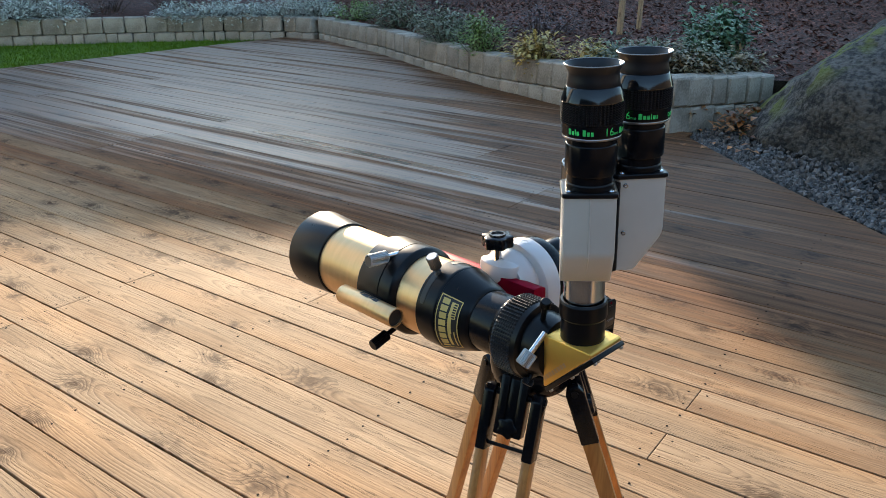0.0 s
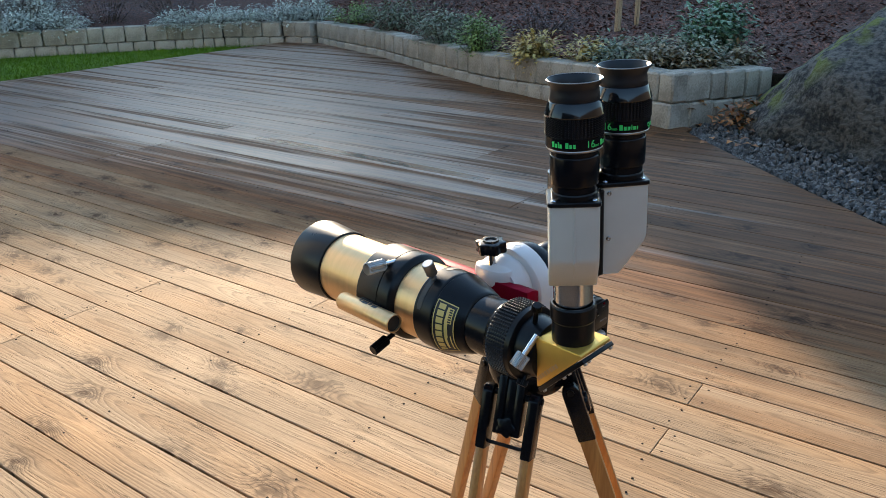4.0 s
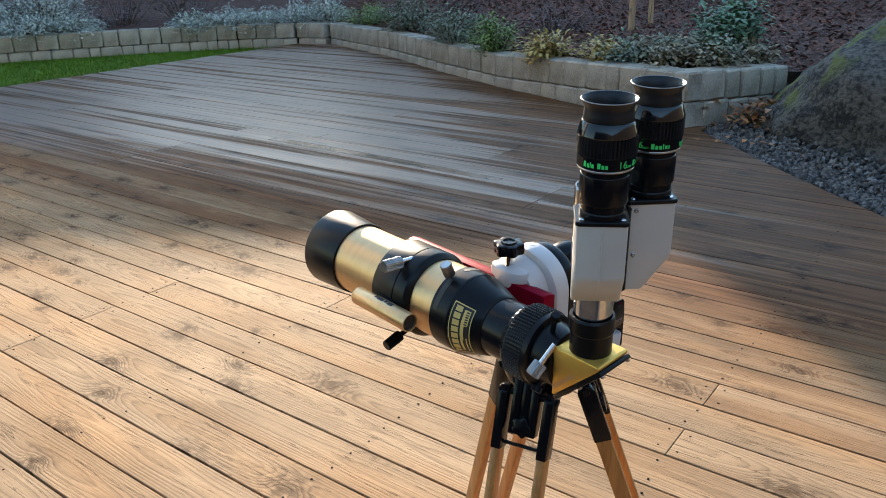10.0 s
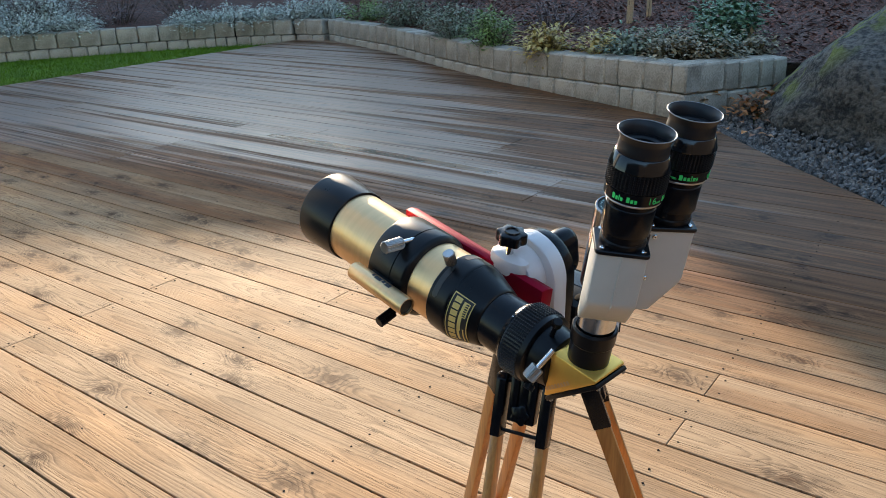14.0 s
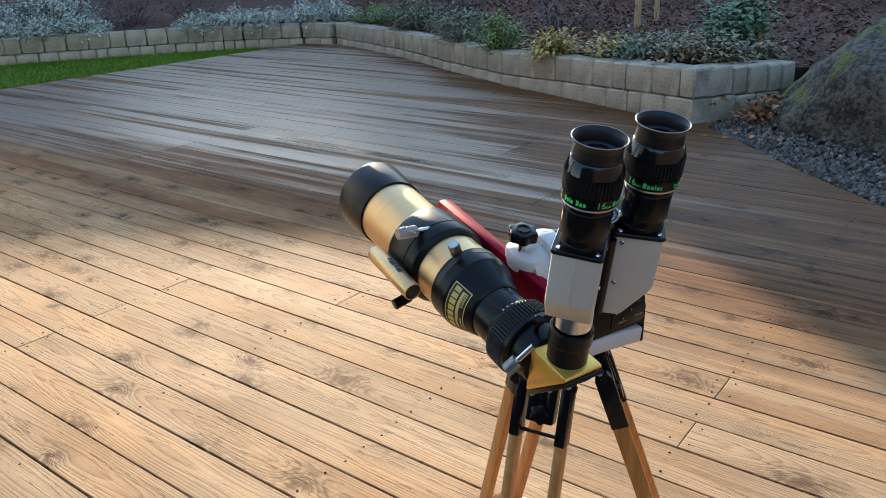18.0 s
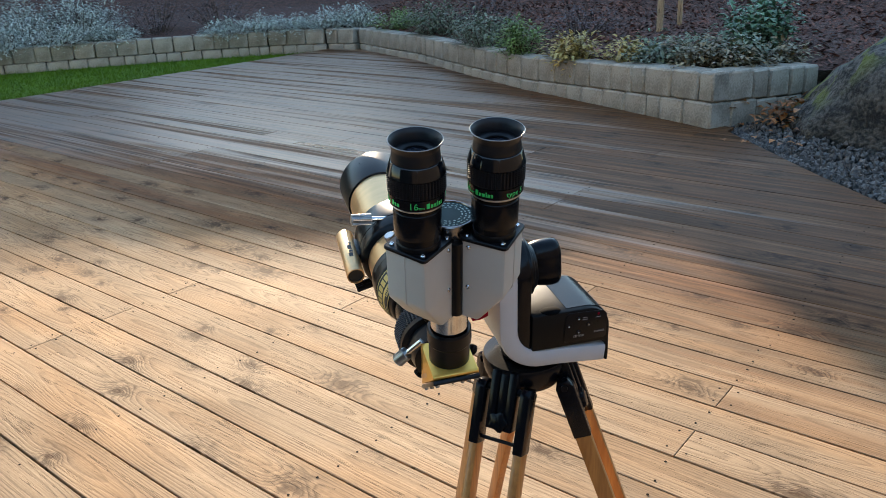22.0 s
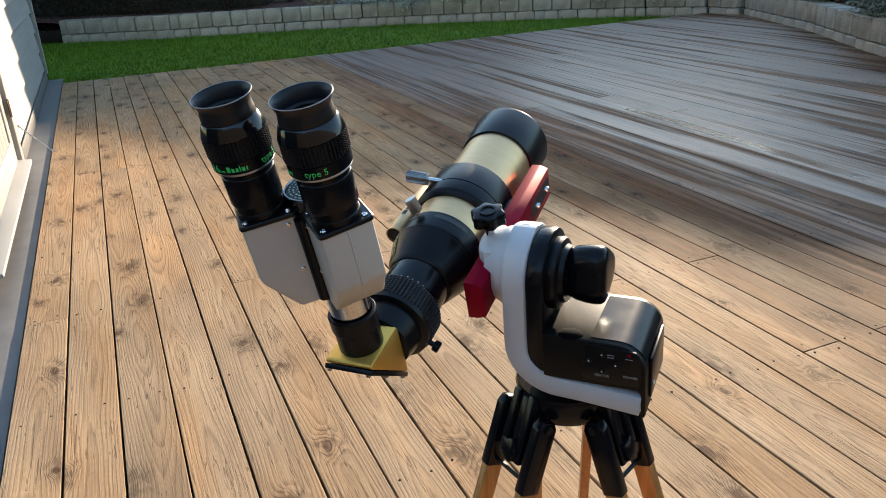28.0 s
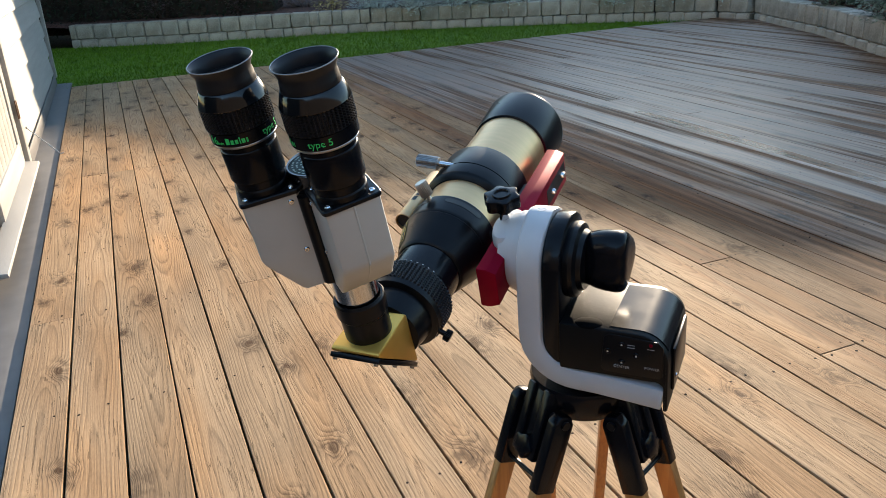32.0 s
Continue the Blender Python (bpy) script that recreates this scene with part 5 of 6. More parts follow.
# ---------------------------------------------------------------- boulder and gravel
def make_boulder():
    bm = bmesh.new()
    bmesh.ops.create_icosphere(bm, subdivisions=6, radius=1.0)
    for v in bm.verts:
        c = v.co.copy()
        # a flat, split upper face that leans towards the deck
        k = 1 + 0.10 * noise.noise(c * 1.7) + 0.05 * noise.noise(c * 4.5)
        v.co = Vector((c.x * 1.25, c.y * 1.65, c.z * 1.00)) * k
    bmesh.ops.transform(bm, matrix=pose(5.70, -2.42, -0.10, 0, 4, 20), verts=bm.verts)
    for v in bm.verts:
        c = v.co.copy()
        cap = 0.12 + 0.98 * (-1.02 - c.y) + 0.05 * (c.x - 5.4)
        if c.z > cap:
            v.co.z = cap + (c.z - cap) * 0.12
        v.co += (0.045 * noise.noise(c * 3.1) + 0.022 * noise.noise(c * 8) + 0.010 * noise.noise(c * 21)) * (c - Vector((5.7, -2.6, -0.3))).normalized()
    b = part("boulder", bm, ROCK)
    return tagged(b, "large rounded grey boulder with moss on its ridge", "boulder")


boulder = make_boulder()


def make_gravel():
    bm = bmesh.new()
    rnd = random.Random(6)
    for _ in range(5200):
        t = rnd.uniform(-0.25, 2.6)
        off = abs(rnd.gauss(0, 0.22)) + 0.015
        x, y = 4.63 - t * 0.675 + off * 0.737, -0.73 - t * 0.737 - off * 0.675
        if y > -0.70:
            continue
        r = rnd.uniform(0.010, 0.024)
        m = pose(x, y, -0.035 + rnd.uniform(0, 0.05) * min(1, off * 4), rnd.uniform(0, 360), rnd.uniform(0, 360), rnd.uniform(0, 360)) @ Matrix.Diagonal((r, r * rnd.uniform(0.6, 1), r * rnd.uniform(0.45, 0.8), 1))
        vs = [bm.verts.new(m @ Vector(c)) for c in ((1, 0, 0.1), (-1, 0.1, 0), (0.1, 1, 0), (0, -1, 0.1), (0.1, 0, 1), (0, 0.1, -1))]
        for i, j, k in ((0, 2, 4), (2, 1, 4), (1, 3, 4), (3, 0, 4), (2, 0, 5), (1, 2, 5), (3, 1, 5), (0, 3, 5)):
            bm.faces.new((vs[i], vs[j], vs[k]))
    return tagged(part("gravel", bm, GRAVEL, smooth=0), "strip of dark grey and pale gravel beside the deck", "gravel", kind="stuff")


make_gravel()


# ---------------------------------------------------------------- house wall with its flashing
SKY_BLOCK_DARK = material("dark_sky_block", (0.075, 0.06, 0.05), 0.8, second=(0.05, 0.04, 0.034), scale=6, stretch=(1, 1, 5), bump=0.002, bump_scale=30)


def make_house():
    g = tagged(new("house_wall"), "white painted house wall of wide horizontal boards", "wall", kind="structure")
    wx = -0.262
    # wall carried up to 6.4 m, past what is seen, to block skylight
    for i in range(38):
        z0 = 0.085 + i * 0.165
        bm = bmesh.new()
        prof = [(wx - 0.03, z0), (wx, z0), (wx + 0.003, z0 + 0.004), (wx - 0.014, z0 + 0.163), (wx - 0.03, z0 + 0.163)]
        f = bm.faces.new([bm.verts.new((x, 5.48, z)) for x, z in prof])
        up = bmesh.ops.extrude_face_region(bm, geom=[f])
        bmesh.ops.translate(bm, vec=(0, 2.06 - 5.48, 0), verts=[v for v in up["geom"] if isinstance(v, bmesh.types.BMVert)])
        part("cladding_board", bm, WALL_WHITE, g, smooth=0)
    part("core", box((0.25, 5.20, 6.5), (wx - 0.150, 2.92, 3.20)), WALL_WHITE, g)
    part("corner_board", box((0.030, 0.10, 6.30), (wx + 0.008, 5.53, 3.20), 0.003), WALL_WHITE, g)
    tagged(part("flashing", joined(box((0.135, 9.8, 0.012), (-0.197, 0.65, -0.020), 0.002), box((0.010, 3.5, 0.09), (wx + 0.004, 3.80, 0.03), 0.002)), FLASHING),
           "grey painted sheet strip between deck and house wall", "flashing", kind="structure")
    # garden door with casing and sloping threshold
    d = tagged(new("door_1"), "white painted garden door, closed, with casing", "door", kind="structure")
    part("casing", box((0.040, 0.085, 2.15), (wx + 0.010, 2.045, 1.10), 0.004), WALL_WHITE, d)
    part("door_stile", box((0.030, 0.10, 2.05), (wx - 0.004, 1.915, 1.08), 0.003), WALL_WHITE, d)
    part("door_panel", box((0.020, 0.90, 2.05), (wx - 0.012, 1.40, 1.08), 0.002), WALL_WHITE, d)
    for i in range(7):
        part("groove_board", box((0.006, 0.112, 1.95), (wx + 0.001, 1.80 - i * 0.12, 1.09), 0.002), WALL_WHITE, d)
    part("bottom_rail", box((0.028, 0.98, 0.13), (wx - 0.001, 1.40, 0.125), 0.003), WALL_WHITE, d)
    for hz in (0.34, 1.0, 1.75):
        part("hinge", joined(rod((wx + 0.032, 1.985, hz - 0.045), (wx + 0.032, 1.985, hz + 0.045), 0.006, segs=14), box((0.004, 0.035, 0.085), (wx + 0.031, 1.985, hz), 0.001)), HINGE, d, "brown rusty hinge")
    part("threshold", prism([(0.0, 0.0), (0.068, -0.006), (0.070, -0.020), (0.0, -0.026)], -1.98, -0.30, 0.002, Matrix(((1, 0, 0, wx + 0.004), (0, 0, -1, 0.0), (0, 1, 0, 0.078), (0, 0, 0, 1)))), WALL_WHITE, d, "white sloping threshold board")
    tagged(part("door_stay", joined(rod((wx + 0.004, 2.44, 0.165), (-0.118, 2.42, 0.004), 0.0028, segs=10), rod((wx, 2.44, 0.165), (wx + 0.008, 2.44, 0.165), 0.008, segs=14),
                    rod((-0.118, 2.42, 0.0), (-0.100, 2.43, 0.004), 0.0026, segs=8)), STEEL), "thin galvanised door hook hanging from the wall to the deck", "door hook")
    return g


# plain walls out of view, added to block low skylight
tagged(part("sky_block_south", box((16.0, 0.3, 3.6), (3.0, -7.0, 1.6)), SKY_BLOCK_DARK), "plain dark wall added out of view to block skylight", "wall", kind="structure")
tagged(part("sky_block_west", box((0.3, 7.0, 3.6), (-4.6, -3.4, 1.6)), SKY_BLOCK_DARK), "plain dark wall added out of view to block skylight", "wall", kind="structure")
tagged(part("sky_block_north_west", box((0.3, 7.0, 4.6), (-2.3, 9.3, 2.2)), SKY_BLOCK_DARK), "plain dark wall added out of view to block skylight", "wall", kind="structure")
HINGE = material("rusty_brass", (0.16, 0.09, 0.05), 0.5, 0.6, scale=60)
make_house()


# ---------------------------------------------------------------- plants
def leaf_mat(name, c, d):
    return material(name, c, 0.55, second=d, scale=9, island=0.35, bump=0.0005, bump_scale=120)


SILVER = leaf_mat("silver_leaf", (0.55, 0.59, 0.52), (0.38, 0.42, 0.37))
FRESH = leaf_mat("fresh_green_leaf", (0.20, 0.30, 0.07), (0.10, 0.17, 0.04))
GREY_GREEN = leaf_mat("grey_green_leaf", (0.19, 0.23, 0.14), (0.10, 0.125, 0.08))
YELLOW = leaf_mat("yellowing_leaf", (0.55, 0.39, 0.11), (0.30, 0.23, 0.07))
WILTED = leaf_mat("wilted_leaf", (0.26, 0.19, 0.10), (0.14, 0.12, 0.065))
IVY = leaf_mat("blue_green_leaf", (0.13, 0.24, 0.13), (0.07, 0.14, 0.075))
MAROON = leaf_mat("dark_maroon_leaf", (0.085, 0.045, 0.045), (0.04, 0.024, 0.026))
AUTUMN = leaf_mat("orange_autumn_leaf", (0.32, 0.12, 0.022), (0.16, 0.055, 0.015))
TWIG = material("brown_twig", (0.09, 0.06, 0.04), 0.85, scale=40)


def leaf(bm, at, way, up, length, width):
    """One pointed leaf, folded along its rib and drooping."""
    side = way.cross(up)
    if side.length < 1e-4:
        side = way.cross(Vector((1, 0, 0)))
    side.normalize()
    nrm = side.cross(way).normalized()
    a, t = bm.verts.new(at), bm.verts.new(at + way * length - nrm * length * 0.18)
    l = bm.verts.new(at + way * length * 0.45 + side * width * 0.5 + nrm * width * 0.16)
    r = bm.verts.new(at + way * length * 0.45 - side * width * 0.5 + nrm * width * 0.16)
    m = bm.verts.new(at + way * length * 0.5)
    for f in ((a, m, l), (l, m, t), (a, r, m), (r, t, m)):
        bm.faces.new(f)


def plant(name, label, category, at, spread, height, leaves, size, mat, seed, droop=0.0, slim=0.5, stems=14, group=""):
    """A plant of leaning stems that carry single leaves, thickest towards their tips."""
    g = thing(name, label, category, group, m=Matrix.Translation(at))
    rnd = random.Random(seed)
    bm, tw = bmesh.new(), []
    tips = []
    for i in range(stems):
        a, r = rnd.uniform(0, 6.28), math.sqrt(rnd.random())
        root = Vector((math.cos(a) * spread[0] * r * 0.35, math.sin(a) * spread[1] * r * 0.35, -0.03))
        tip = Vector((math.cos(a) * spread[0] * r, math.sin(a) * spread[1] * r, height * (0.55 + 0.45 * rnd.random()) * (1 - 0.45 * r * r) - droop * r))
        tips.append((root, tip))
        tw.append(rod(root, tip, 0.0035, 0.0015, 5))
    for i in range(leaves):
        root, tip = tips[rnd.randrange(stems)]
        k = 1 - rnd.random() ** 1.6
        p = root.lerp(tip, k) + Vector((rnd.gauss(0, 1), rnd.gauss(0, 1), rnd.gauss(0, 0.8))) * size * 0.9
        way = Vector((p.x * 1.5 + rnd.gauss(0, 0.5) * spread[0], p.y * 1.5 + rnd.gauss(0, 0.5) * spread[0], rnd.uniform(-0.25, 0.6) * spread[0])).normalized()
        leaf(bm, p, way, Vector((0, 0, 1)), size * rnd.uniform(0.6, 1.3), size * slim * rnd.uniform(0.7, 1.2))
    tagged(part("foliage", bm, mat, g, smooth=0), kind="stuff")
    tagged(part("stalk", joined(*tw), TWIG, g), kind="stuff")
    return g


def on_bank(x, y, lift=0.0):
    return (x, y, bank_height(x, y) + lift)


plant("shrub", "small bright green shrub behind the garden wall", "shrub", on_bank(5.62, 1.42), (0.23, 0.23), 0.32, 1700, 0.042, FRESH, 21, stems=26)
plant("shrub", "open grey-green shrub behind the garden wall", "shrub", on_bank(6.05, 2.10), (0.42, 0.36), 0.36, 2000, 0.050, GREY_GREEN, 22, stems=30)
plant("shrub", "low grey-green shrub above the garden wall", "shrub", on_bank(6.75, 3.25), (0.40, 0.36), 0.36, 1800, 0.050, GREY_GREEN, 23, stems=26)
plant("shrub", "small fresh green shrub by the wall's bend", "shrub", on_bank(7.20, 4.25), (0.34, 0.30), 0.24, 1300, 0.050, FRESH, 24, stems=20)
plant("perennial", "yellowing perennial clump with wilted leaves", "perennial", on_bank(5.36, 0.72), (0.22, 0.20), 0.19, 900, 0.060, YELLOW, 25, slim=0.55)
plant("perennial", "yellowing perennial clump with wilted leaves", "perennial", on_bank(5.30, 0.30), (0.18, 0.16), 0.13, 560, 0.055, YELLOW, 26, slim=0.55)
for i, (x, y, r, h) in enumerate(((5.22, 0.02, 0.17, 0.12), (5.35, -0.20, 0.20, 0.14), (5.10, -0.32, 0.16, 0.12), (5.42, -0.50, 0.20, 0.15), (5.18, -0.55, 0.17, 0.13), (5.62, -0.72, 0.18, 0.12), (5.60, -0.05, 0.20, 0.12))):
    plant("perennial", "wilting brown and green bedding perennial", "perennial", on_bank(x, y), (r, r), h, 520, 0.062, WILTED if i % 3 else GREY_GREEN, 30 + i, slim=0.5, group="wilting perennials at the wall's corner")
plant("shrub", "blue-green broad-leaved shrub on the bark", "shrub", on_bank(6.10, -0.36), (0.31, 0.30), 0.42, 1100, 0.070, IVY, 41, slim=0.75, stems=22)
plant("perennial", "blue-green tuft of narrow leaves", "perennial", on_bank(5.52, 0.20), (0.12, 0.12), 0.13, 130, 0.075, IVY, 42, slim=0.28)
for i, (x, y, r, h) in enumerate(((5.05, 7.02, 0.34, 0.16), (4.55, 7.30, 0.36, 0.18), (4.05, 7.62, 0.36, 0.20), (3.60, 7.95, 0.32, 0.18), (6.48, 5.95, 0.34, 0.12), (6.80, 5.62, 0.32, 0.13), (7.10, 5.30, 0.34, 0.17), (6.15, 6.22, 0.28, 0.10), (7.35, 5.05, 0.32, 0.20), (4.95, 7.55, 0.42, 0.36), (4.45, 7.95, 0.45, 0.40), (5.35, 8.05, 0.48, 0.46), (4.85, 8.5, 0.5, 0.5))):
    plant("silver_edging_plant", "silver-leaved plant that hangs over the garden wall", "edging plant", on_bank(x, y, 0.01), (r * 1.15, r), h + 0.10, 1700, 0.055, SILVER, 50 + i, droop=0.09, slim=0.45, stems=44, group="silver plants along the wall")
for i, (x, y, r, h) in enumerate(((5.75, 7.15, 0.5, 0.55), (6.40, 6.65, 0.45, 0.5), (5.10, 7.75, 0.5, 0.55), (2.9, 8.75, 0.5, 0.4), (2.0, 9.0, 0.5, 0.4), (1.0, 9.35, 0.5, 0.35), (7.35, 3.15, 0.5, 0.45), (6.65, 1.45, 0.4, 0.3))):
    plant("shrub", "dark maroon shrub nearly bare of leaves", "shrub", on_bank(x, y), (r, r), h, 700, 0.055, MAROON, 70 + i, slim=0.45, stems=34, group="dark maroon shrubs on the bank")
plant("shrub", "yellow-green low shrub above the lawn", "shrub", on_bank(3.05, 8.15), (0.22, 0.2), 0.18, 320, 0.05, YELLOW, 90, slim=0.5)
for i, (x, y, h) in enumerate(((6.83, 0.72, 1.7), (7.32, 0.74, 1.8))):
    z = bank_height(x, y)
    tagged(part("stake", rod((x, y, z - 0.1), (x + 0.02 * (1 - 3 * i), y, z + h), 0.030 - 0.006 * i, 0.027 - 0.006 * i, 14), STAKE_WOOD), "pale round wooden tree stake in the bark", "stake", "tree stakes")


def make_hedge():
    """A clipped dark hedge of single leaves round a dark filler box that stands for its shaded inside."""
    g = thing("hedge", "dark hedge, nearly black in the shade, behind the garden wall", "hedge", m=Matrix.Translation((0.55, 9.75, 0.10)) @ Matrix.Rotation(radians(-24), 4, "Z"))
    rnd = random.Random(61)
    bm = bmesh.new()
    # taller than its visible part, to cut skylight on the garden wall
    for _ in range(9500):
        side = rnd.random()
        p = Vector((rnd.uniform(-2.2, 2.2), -0.32 + rnd.gauss(0, 0.05) if side < 0.75 else rnd.uniform(-0.3, 0.4), rnd.uniform(0.0, 2.4) if side < 0.75 else 2.4 + rnd.gauss(0, 0.06)))
        leaf(bm, p, Vector((rnd.gauss(0, 1), -abs(rnd.gauss(0, 1)), rnd.gauss(0, 0.7))).normalized(), Vector((0, 0, 1)), rnd.uniform(0.05, 0.09), rnd.uniform(0.025, 0.045))
    tagged(part("foliage", bm, CONIFER, g, smooth=0), kind="stuff")
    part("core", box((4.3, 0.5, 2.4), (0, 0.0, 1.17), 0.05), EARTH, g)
    return g


CONIFER = material("dark_conifer", (0.022, 0.035, 0.014), 0.9, second=(0.008, 0.014, 0.006), scale=3, bump=0.1, bump_scale=9, fine=0.6)
make_hedge()


def make_leaf_litter():
    bm = bmesh.new()
    rnd = random.Random(14)
    for _ in range(150):
        x, y = rnd.gauss(4.98, 0.13), rnd.gauss(-1.00, 0.12)
        leaf(bm, Vector((x, y, rnd.uniform(0.0, 0.14))), Vector((rnd.gauss(0, 1), rnd.gauss(0, 1), rnd.gauss(0, 0.3))).normalized(), Vector((0, 0, 1)), rnd.uniform(0.04, 0.08), rnd.uniform(0.03, 0.055))
    for _ in range(14):
        x, y = rnd.uniform(4.2, 4.9), rnd.uniform(-1.2, -0.85)
        leaf(bm, Vector((x, y, 0.03)), Vector((rnd.gauss(0, 1), rnd.gauss(0, 1), 0.1)).normalized(), Vector((0, 0, 1)), 0.06, 0.04)
    return tagged(part("fallen_leaves", bm, AUTUMN, smooth=0), "drift of orange fallen leaves beside the boulder", "leaves", kind="stuff")


make_leaf_litter()
bm = bmesh.new()
leaf(bm, Vector((5.332, 2.394, 0.004)), Vector((0.8, -0.6, 0.12)).normalized(), Vector((0, 0, 1)), 0.055, 0.035)
tagged(part("fallen_leaf", bm, SILVER, smooth=0), "single pale dry leaf lying on the wet deck", "leaf")


def make_unseen_tree_line():
    """Unseen dark evergreens, added beyond the bank to shade the deck: low between two taller stands; the sun stands
    just over the low part.
    """
    ahead = Vector((SUN_DIR.x, SUN_DIR.y, 0)).normalized()
    across = Vector((ahead.y, -ahead.x, 0))
    slope = SUN_DIR.z / math.hypot(SUN_DIR.x, SUN_DIR.y)
    far = 15.0

    # skyline traced back from the edge of the shade on the deck
    def crown(u):
        if u < -2.5 or u > 2.86:
            return (5.2 if u < 0 else 4.8) + 0.5 * noise.noise(Vector((u * 0.6, 3, 0)))
        reach = 2.18 - 0.29 * (u + 2.3) + 0.16 * noise.noise(Vector((u * 1.7, 8, 0))) + 0.07 * noise.noise(Vector((u * 6, 1, 0)))
        return (far + 0.8 - reach) * slope
    us = [-40 + i * 0.8 for i in range(46)] + [-2.51, -2.49] + [-3.0 + i * 0.1 for i in range(59)] + [2.855, 2.87] + [3.4 + i * 0.8 for i in range(46)]
    us.sort()
    bm = bmesh.new()
    rows = []
    for u in us:
        p = ahead * far + across * u
        q = p + ahead * 1.6
        h = crown(u)
        rows.append([bm.verts.new((p.x, p.y, -0.3)), bm.verts.new((p.x, p.y, h - 0.4)), bm.verts.new((p.x + ahead.x * 0.8, p.y + ahead.y * 0.8, h)), bm.verts.new((q.x, q.y, h - 0.4)), bm.verts.new((q.x, q.y, -0.3))])
    for a, c in zip(rows, rows[1:]):
        for i in range(4):
            bm.faces.new((a[i], a[i + 1], c[i + 1], c[i]))
    return tagged(part("unseen_tree_line", bm, CONIFER, smooth=0), "dark evergreen trees added out of view to shade the deck", "trees", kind="structure")


make_unseen_tree_line()


# ---------------------------------------------------------------- deck
JOINTS = {-1: 0.0, 4: 0.0, 6: 0.0, 8: 0.0, 10: 0.0, 12: -0.6, 14: -1.2, 15: -0.6, 16: -1.2, 11: -1.8, 13: -1.8}


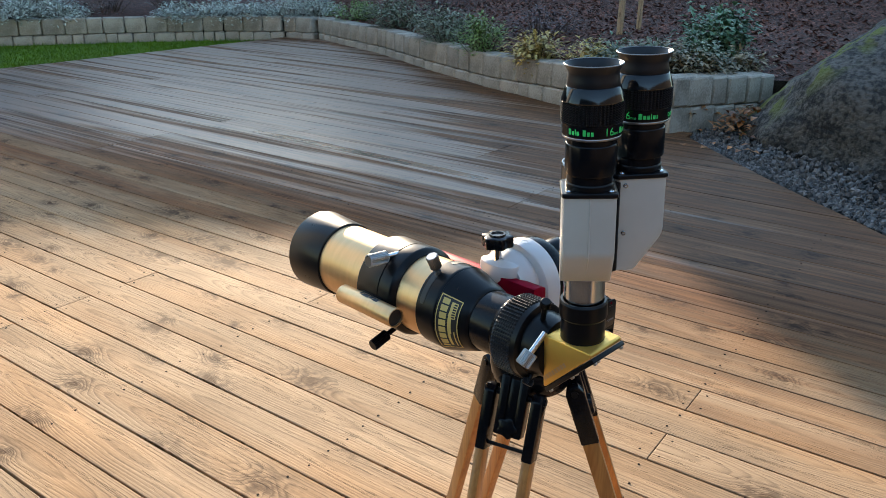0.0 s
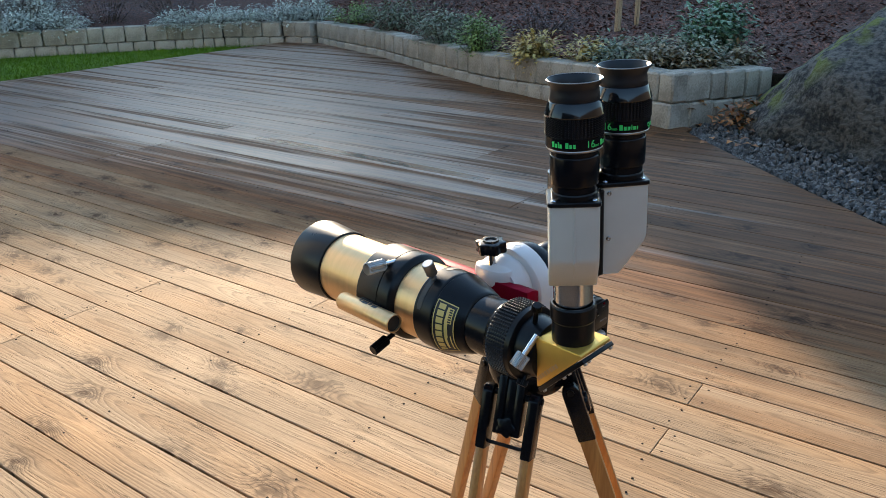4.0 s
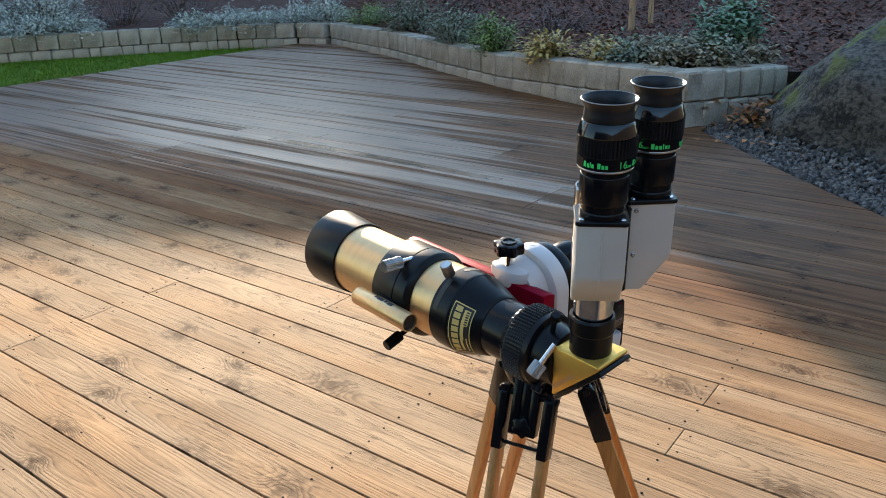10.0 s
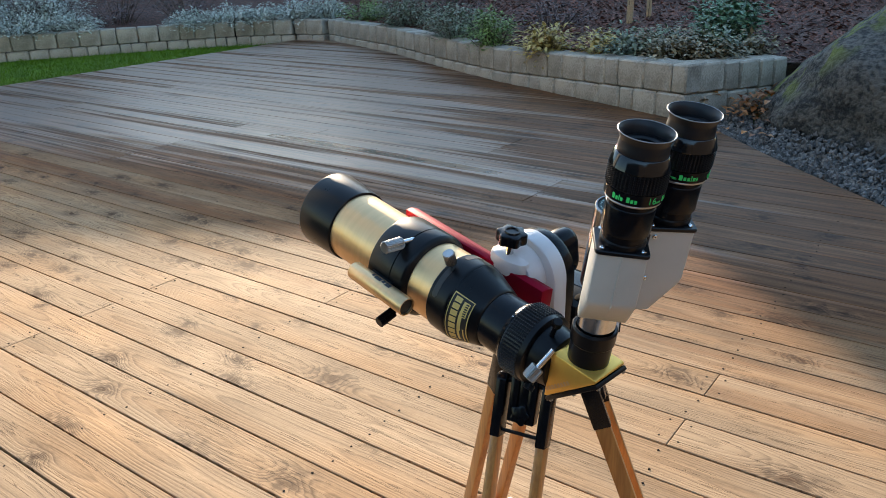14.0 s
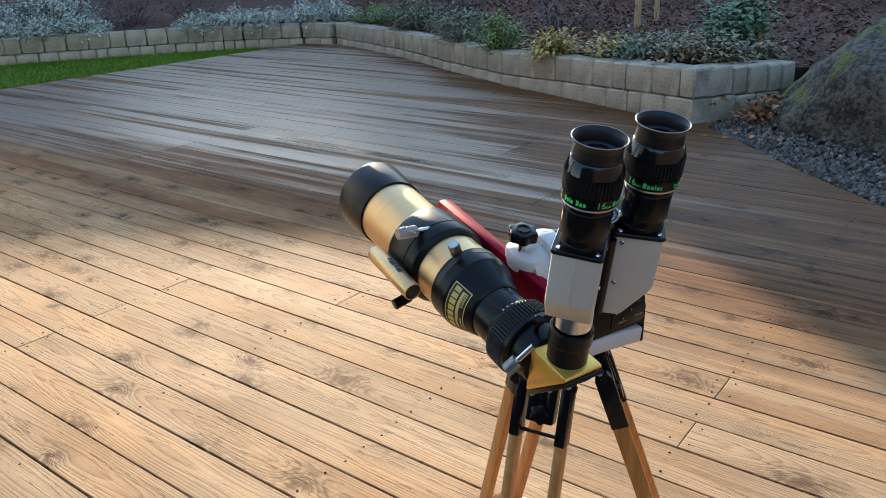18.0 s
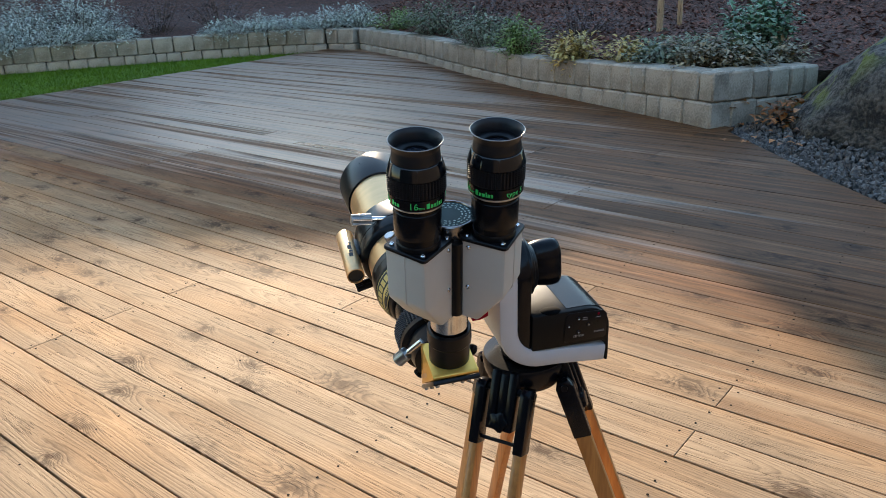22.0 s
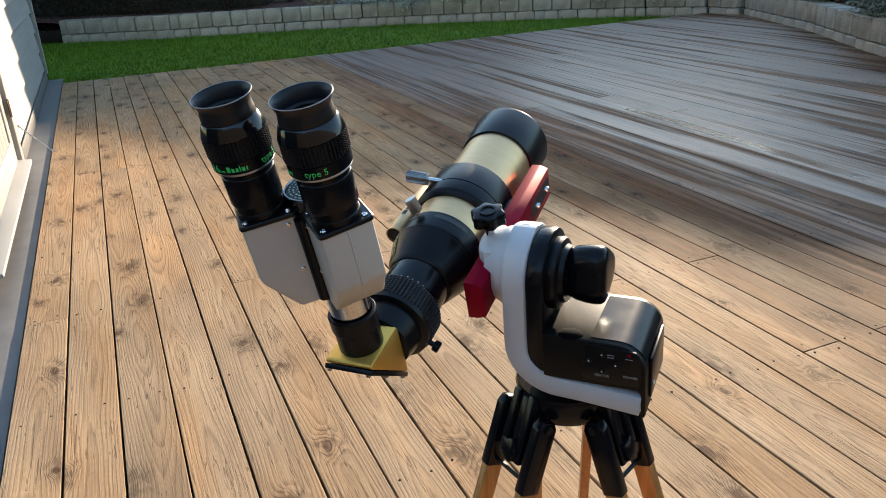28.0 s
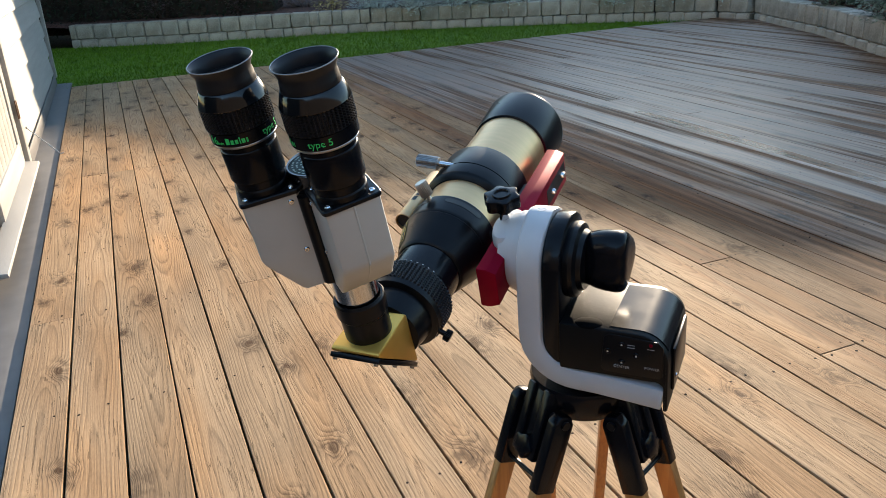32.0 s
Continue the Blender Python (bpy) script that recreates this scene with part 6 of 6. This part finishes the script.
def make_deck():
    g = tagged(new("deck"), "large deck of weathered brown softwood boards", "deck", kind="structure")
    rnd = random.Random(11)
    nails = []
    for k in range(-1, 57):
        x0 = k * PITCH
        lo = min(deck_low(x0), deck_low(x0 + PITCH)) if x0 > 4.6 else deck_low(x0 + PITCH * 0.5)
        hi = EDGE_Y + rnd.uniform(-0.004, 0.004)
        if lo > hi - 0.1:
            continue
        cuts = [lo]
        y = JOINTS.get(k)
        if y is None:
            y = -2.4 if k < 22 else 0.6 * rnd.randrange(-1, 7)
        if y - 4.2 > lo + 0.5:
            cuts.append(y - 4.2)
        if lo + 0.3 < y < hi - 0.3:
            cuts.append(y)
        if y + 4.2 < hi - 0.3:
            cuts.append(y + 4.2)
        cuts.append(hi)
        for a, c in zip(cuts, cuts[1:]):
            a, c = a + 0.0008, c - 0.0008
            w = PITCH - (0.0050 if k < 15 else 0.0030 if k < 19 else 0.0016)
            bm = box((w, c - a, 0.028), (w / 2, (c - a) / 2, -0.014), 0.0016, segs=2)
            if a == cuts[0] + 0.0008 and lo > -4.1 and x0 < 4.6:
                # sawn off along the edge of the gravel
                for v in bm.verts:
                    if v.co.y < 0.1:
                        v.co.y += deck_low(x0 + v.co.x) - lo
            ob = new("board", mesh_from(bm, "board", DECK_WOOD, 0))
            ob.parent = g
            ob.matrix_basis = pose(x0 + 0.0025 + rnd.uniform(-0.0008, 0.0008), a, rnd.uniform(-0.0008, 0.0006), rnd.uniform(-0.012, 0.012), rnd.uniform(-0.10, 0.10), 0)
        for j in range(-6, 9):
            yn = 0.6 * j
            if lo + 0.03 < yn < hi - 0.02 and x0 < 3.2:
                for fx in (0.026, 0.097):
                    for s in ((-0.022, 0.022) if any(abs(yn - q) < 0.01 for q in cuts) else (0.0,)):
                        nails.append((x0 + fx + rnd.uniform(-0.006, 0.006), yn + s + rnd.uniform(-0.012, 0.012)))
    bm = bmesh.new()
    for x, y in nails:
        rings = [[bm.verts.new((x + r * math.cos(i * 0.785), y + r * math.sin(i * 0.785), z)) for i in range(8)] for r, z in ((0.0030, -0.004), (0.0030, 0.0006), (0.0025, 0.0008))]
        for p, q in zip(rings, rings[1:]):
            for i in range(8):
                bm.faces.new((p[i], p[(i + 1) % 8], q[(i + 1) % 8], q[i]))
        bm.faces.new(rings[-1])
    tagged(part("nail_heads", bm, NAIL, g, smooth=0), "rusty dark nail heads", kind="stuff")
    for j in range(-6, 9):
        ends = [k * PITCH for k in range(0, 57) if deck_low((k + 0.5) * PITCH) < 0.6 * j - 0.03]
        if ends:
            part("joist", box((ends[-1] + 0.14, 0.045, 0.10), ((ends[-1] - 0.10) / 2, 0.6 * j, -0.082)), EARTH, g)
    return g


NAIL = material("rusty_nail", (0.014, 0.010, 0.008), 0.9, 0.0, spec=0.1, scale=90)
make_deck()


# ---------------------------------------------------------------- what moves
TURNS = [(0.0, 33.45), (14.5, 33.65), (15.05, 33.6), (15.4, 32.5), (16.5, 28.35), (17.0, 26.4), (18.0, 22.6), (19.0, 18.77), (20.0, 14.9), (21.0, 11.1), (22.0, 7.25), (23.0, 3.75), (23.5, 2.0), (24.0, 0.5),
         (25.0, -0.35), (25.5, -1.5), (26.0, -2.3), (26.5, -2.6), (28.5, -3.0), (32.0, -3.1)]
TILTS = [(0.0, -14.0), (8.95, -13.8), (9.5, -12.1), (10.0, -10.1), (10.5, -8.1), (11.0, -6.1), (11.5, -3.9), (12.0, -2.1), (12.5, -1.6), (13.0, -1.3), (14.5, -1.0), (17.0, -0.9), (19.0, -0.8), (22.0, -0.5),
         (24.0, -0.6), (25.0, -0.45), (25.5, 0.2), (26.5, 0.8), (32.0, 1.1)]


def motions():
    times = sorted({0.0, 32.0, *[t for t, _ in TURNS], *[t for t, _ in TILTS], 4.5, 7.0, 8.4, 14.0, 24.8, 27.0, 29.0})

    def value(rows, t):
        for (t0, a), (t1, c) in zip(rows, rows[1:]):
            if t <= t1:
                return a + (c - a) * (t - t0) / (t1 - t0)
        return rows[-1][1]

    def gear(t):
        return Matrix.Translation(AXIS) @ TIP @ Matrix.Rotation(radians(REST + value(TURNS, t)), 4, "Z")

    def lift(t):
        return Matrix.Rotation(radians(TILT + value(TILTS, t)), 4, "X")

    walk(mount, [(t, gear(t)) for t in times])
    walk(saddle, [(t, lift(t)) for t in times])
    for ob, local in ((telescope, Matrix()), (diagonal, LEAN), (binoviewer, LEAN), (eyepiece, EYE_AT[0]), (eyepiece_two, EYE_AT[1])):
        walk(ob, [(t, gear(t) @ lift(t) @ local) for t in times])


motions()
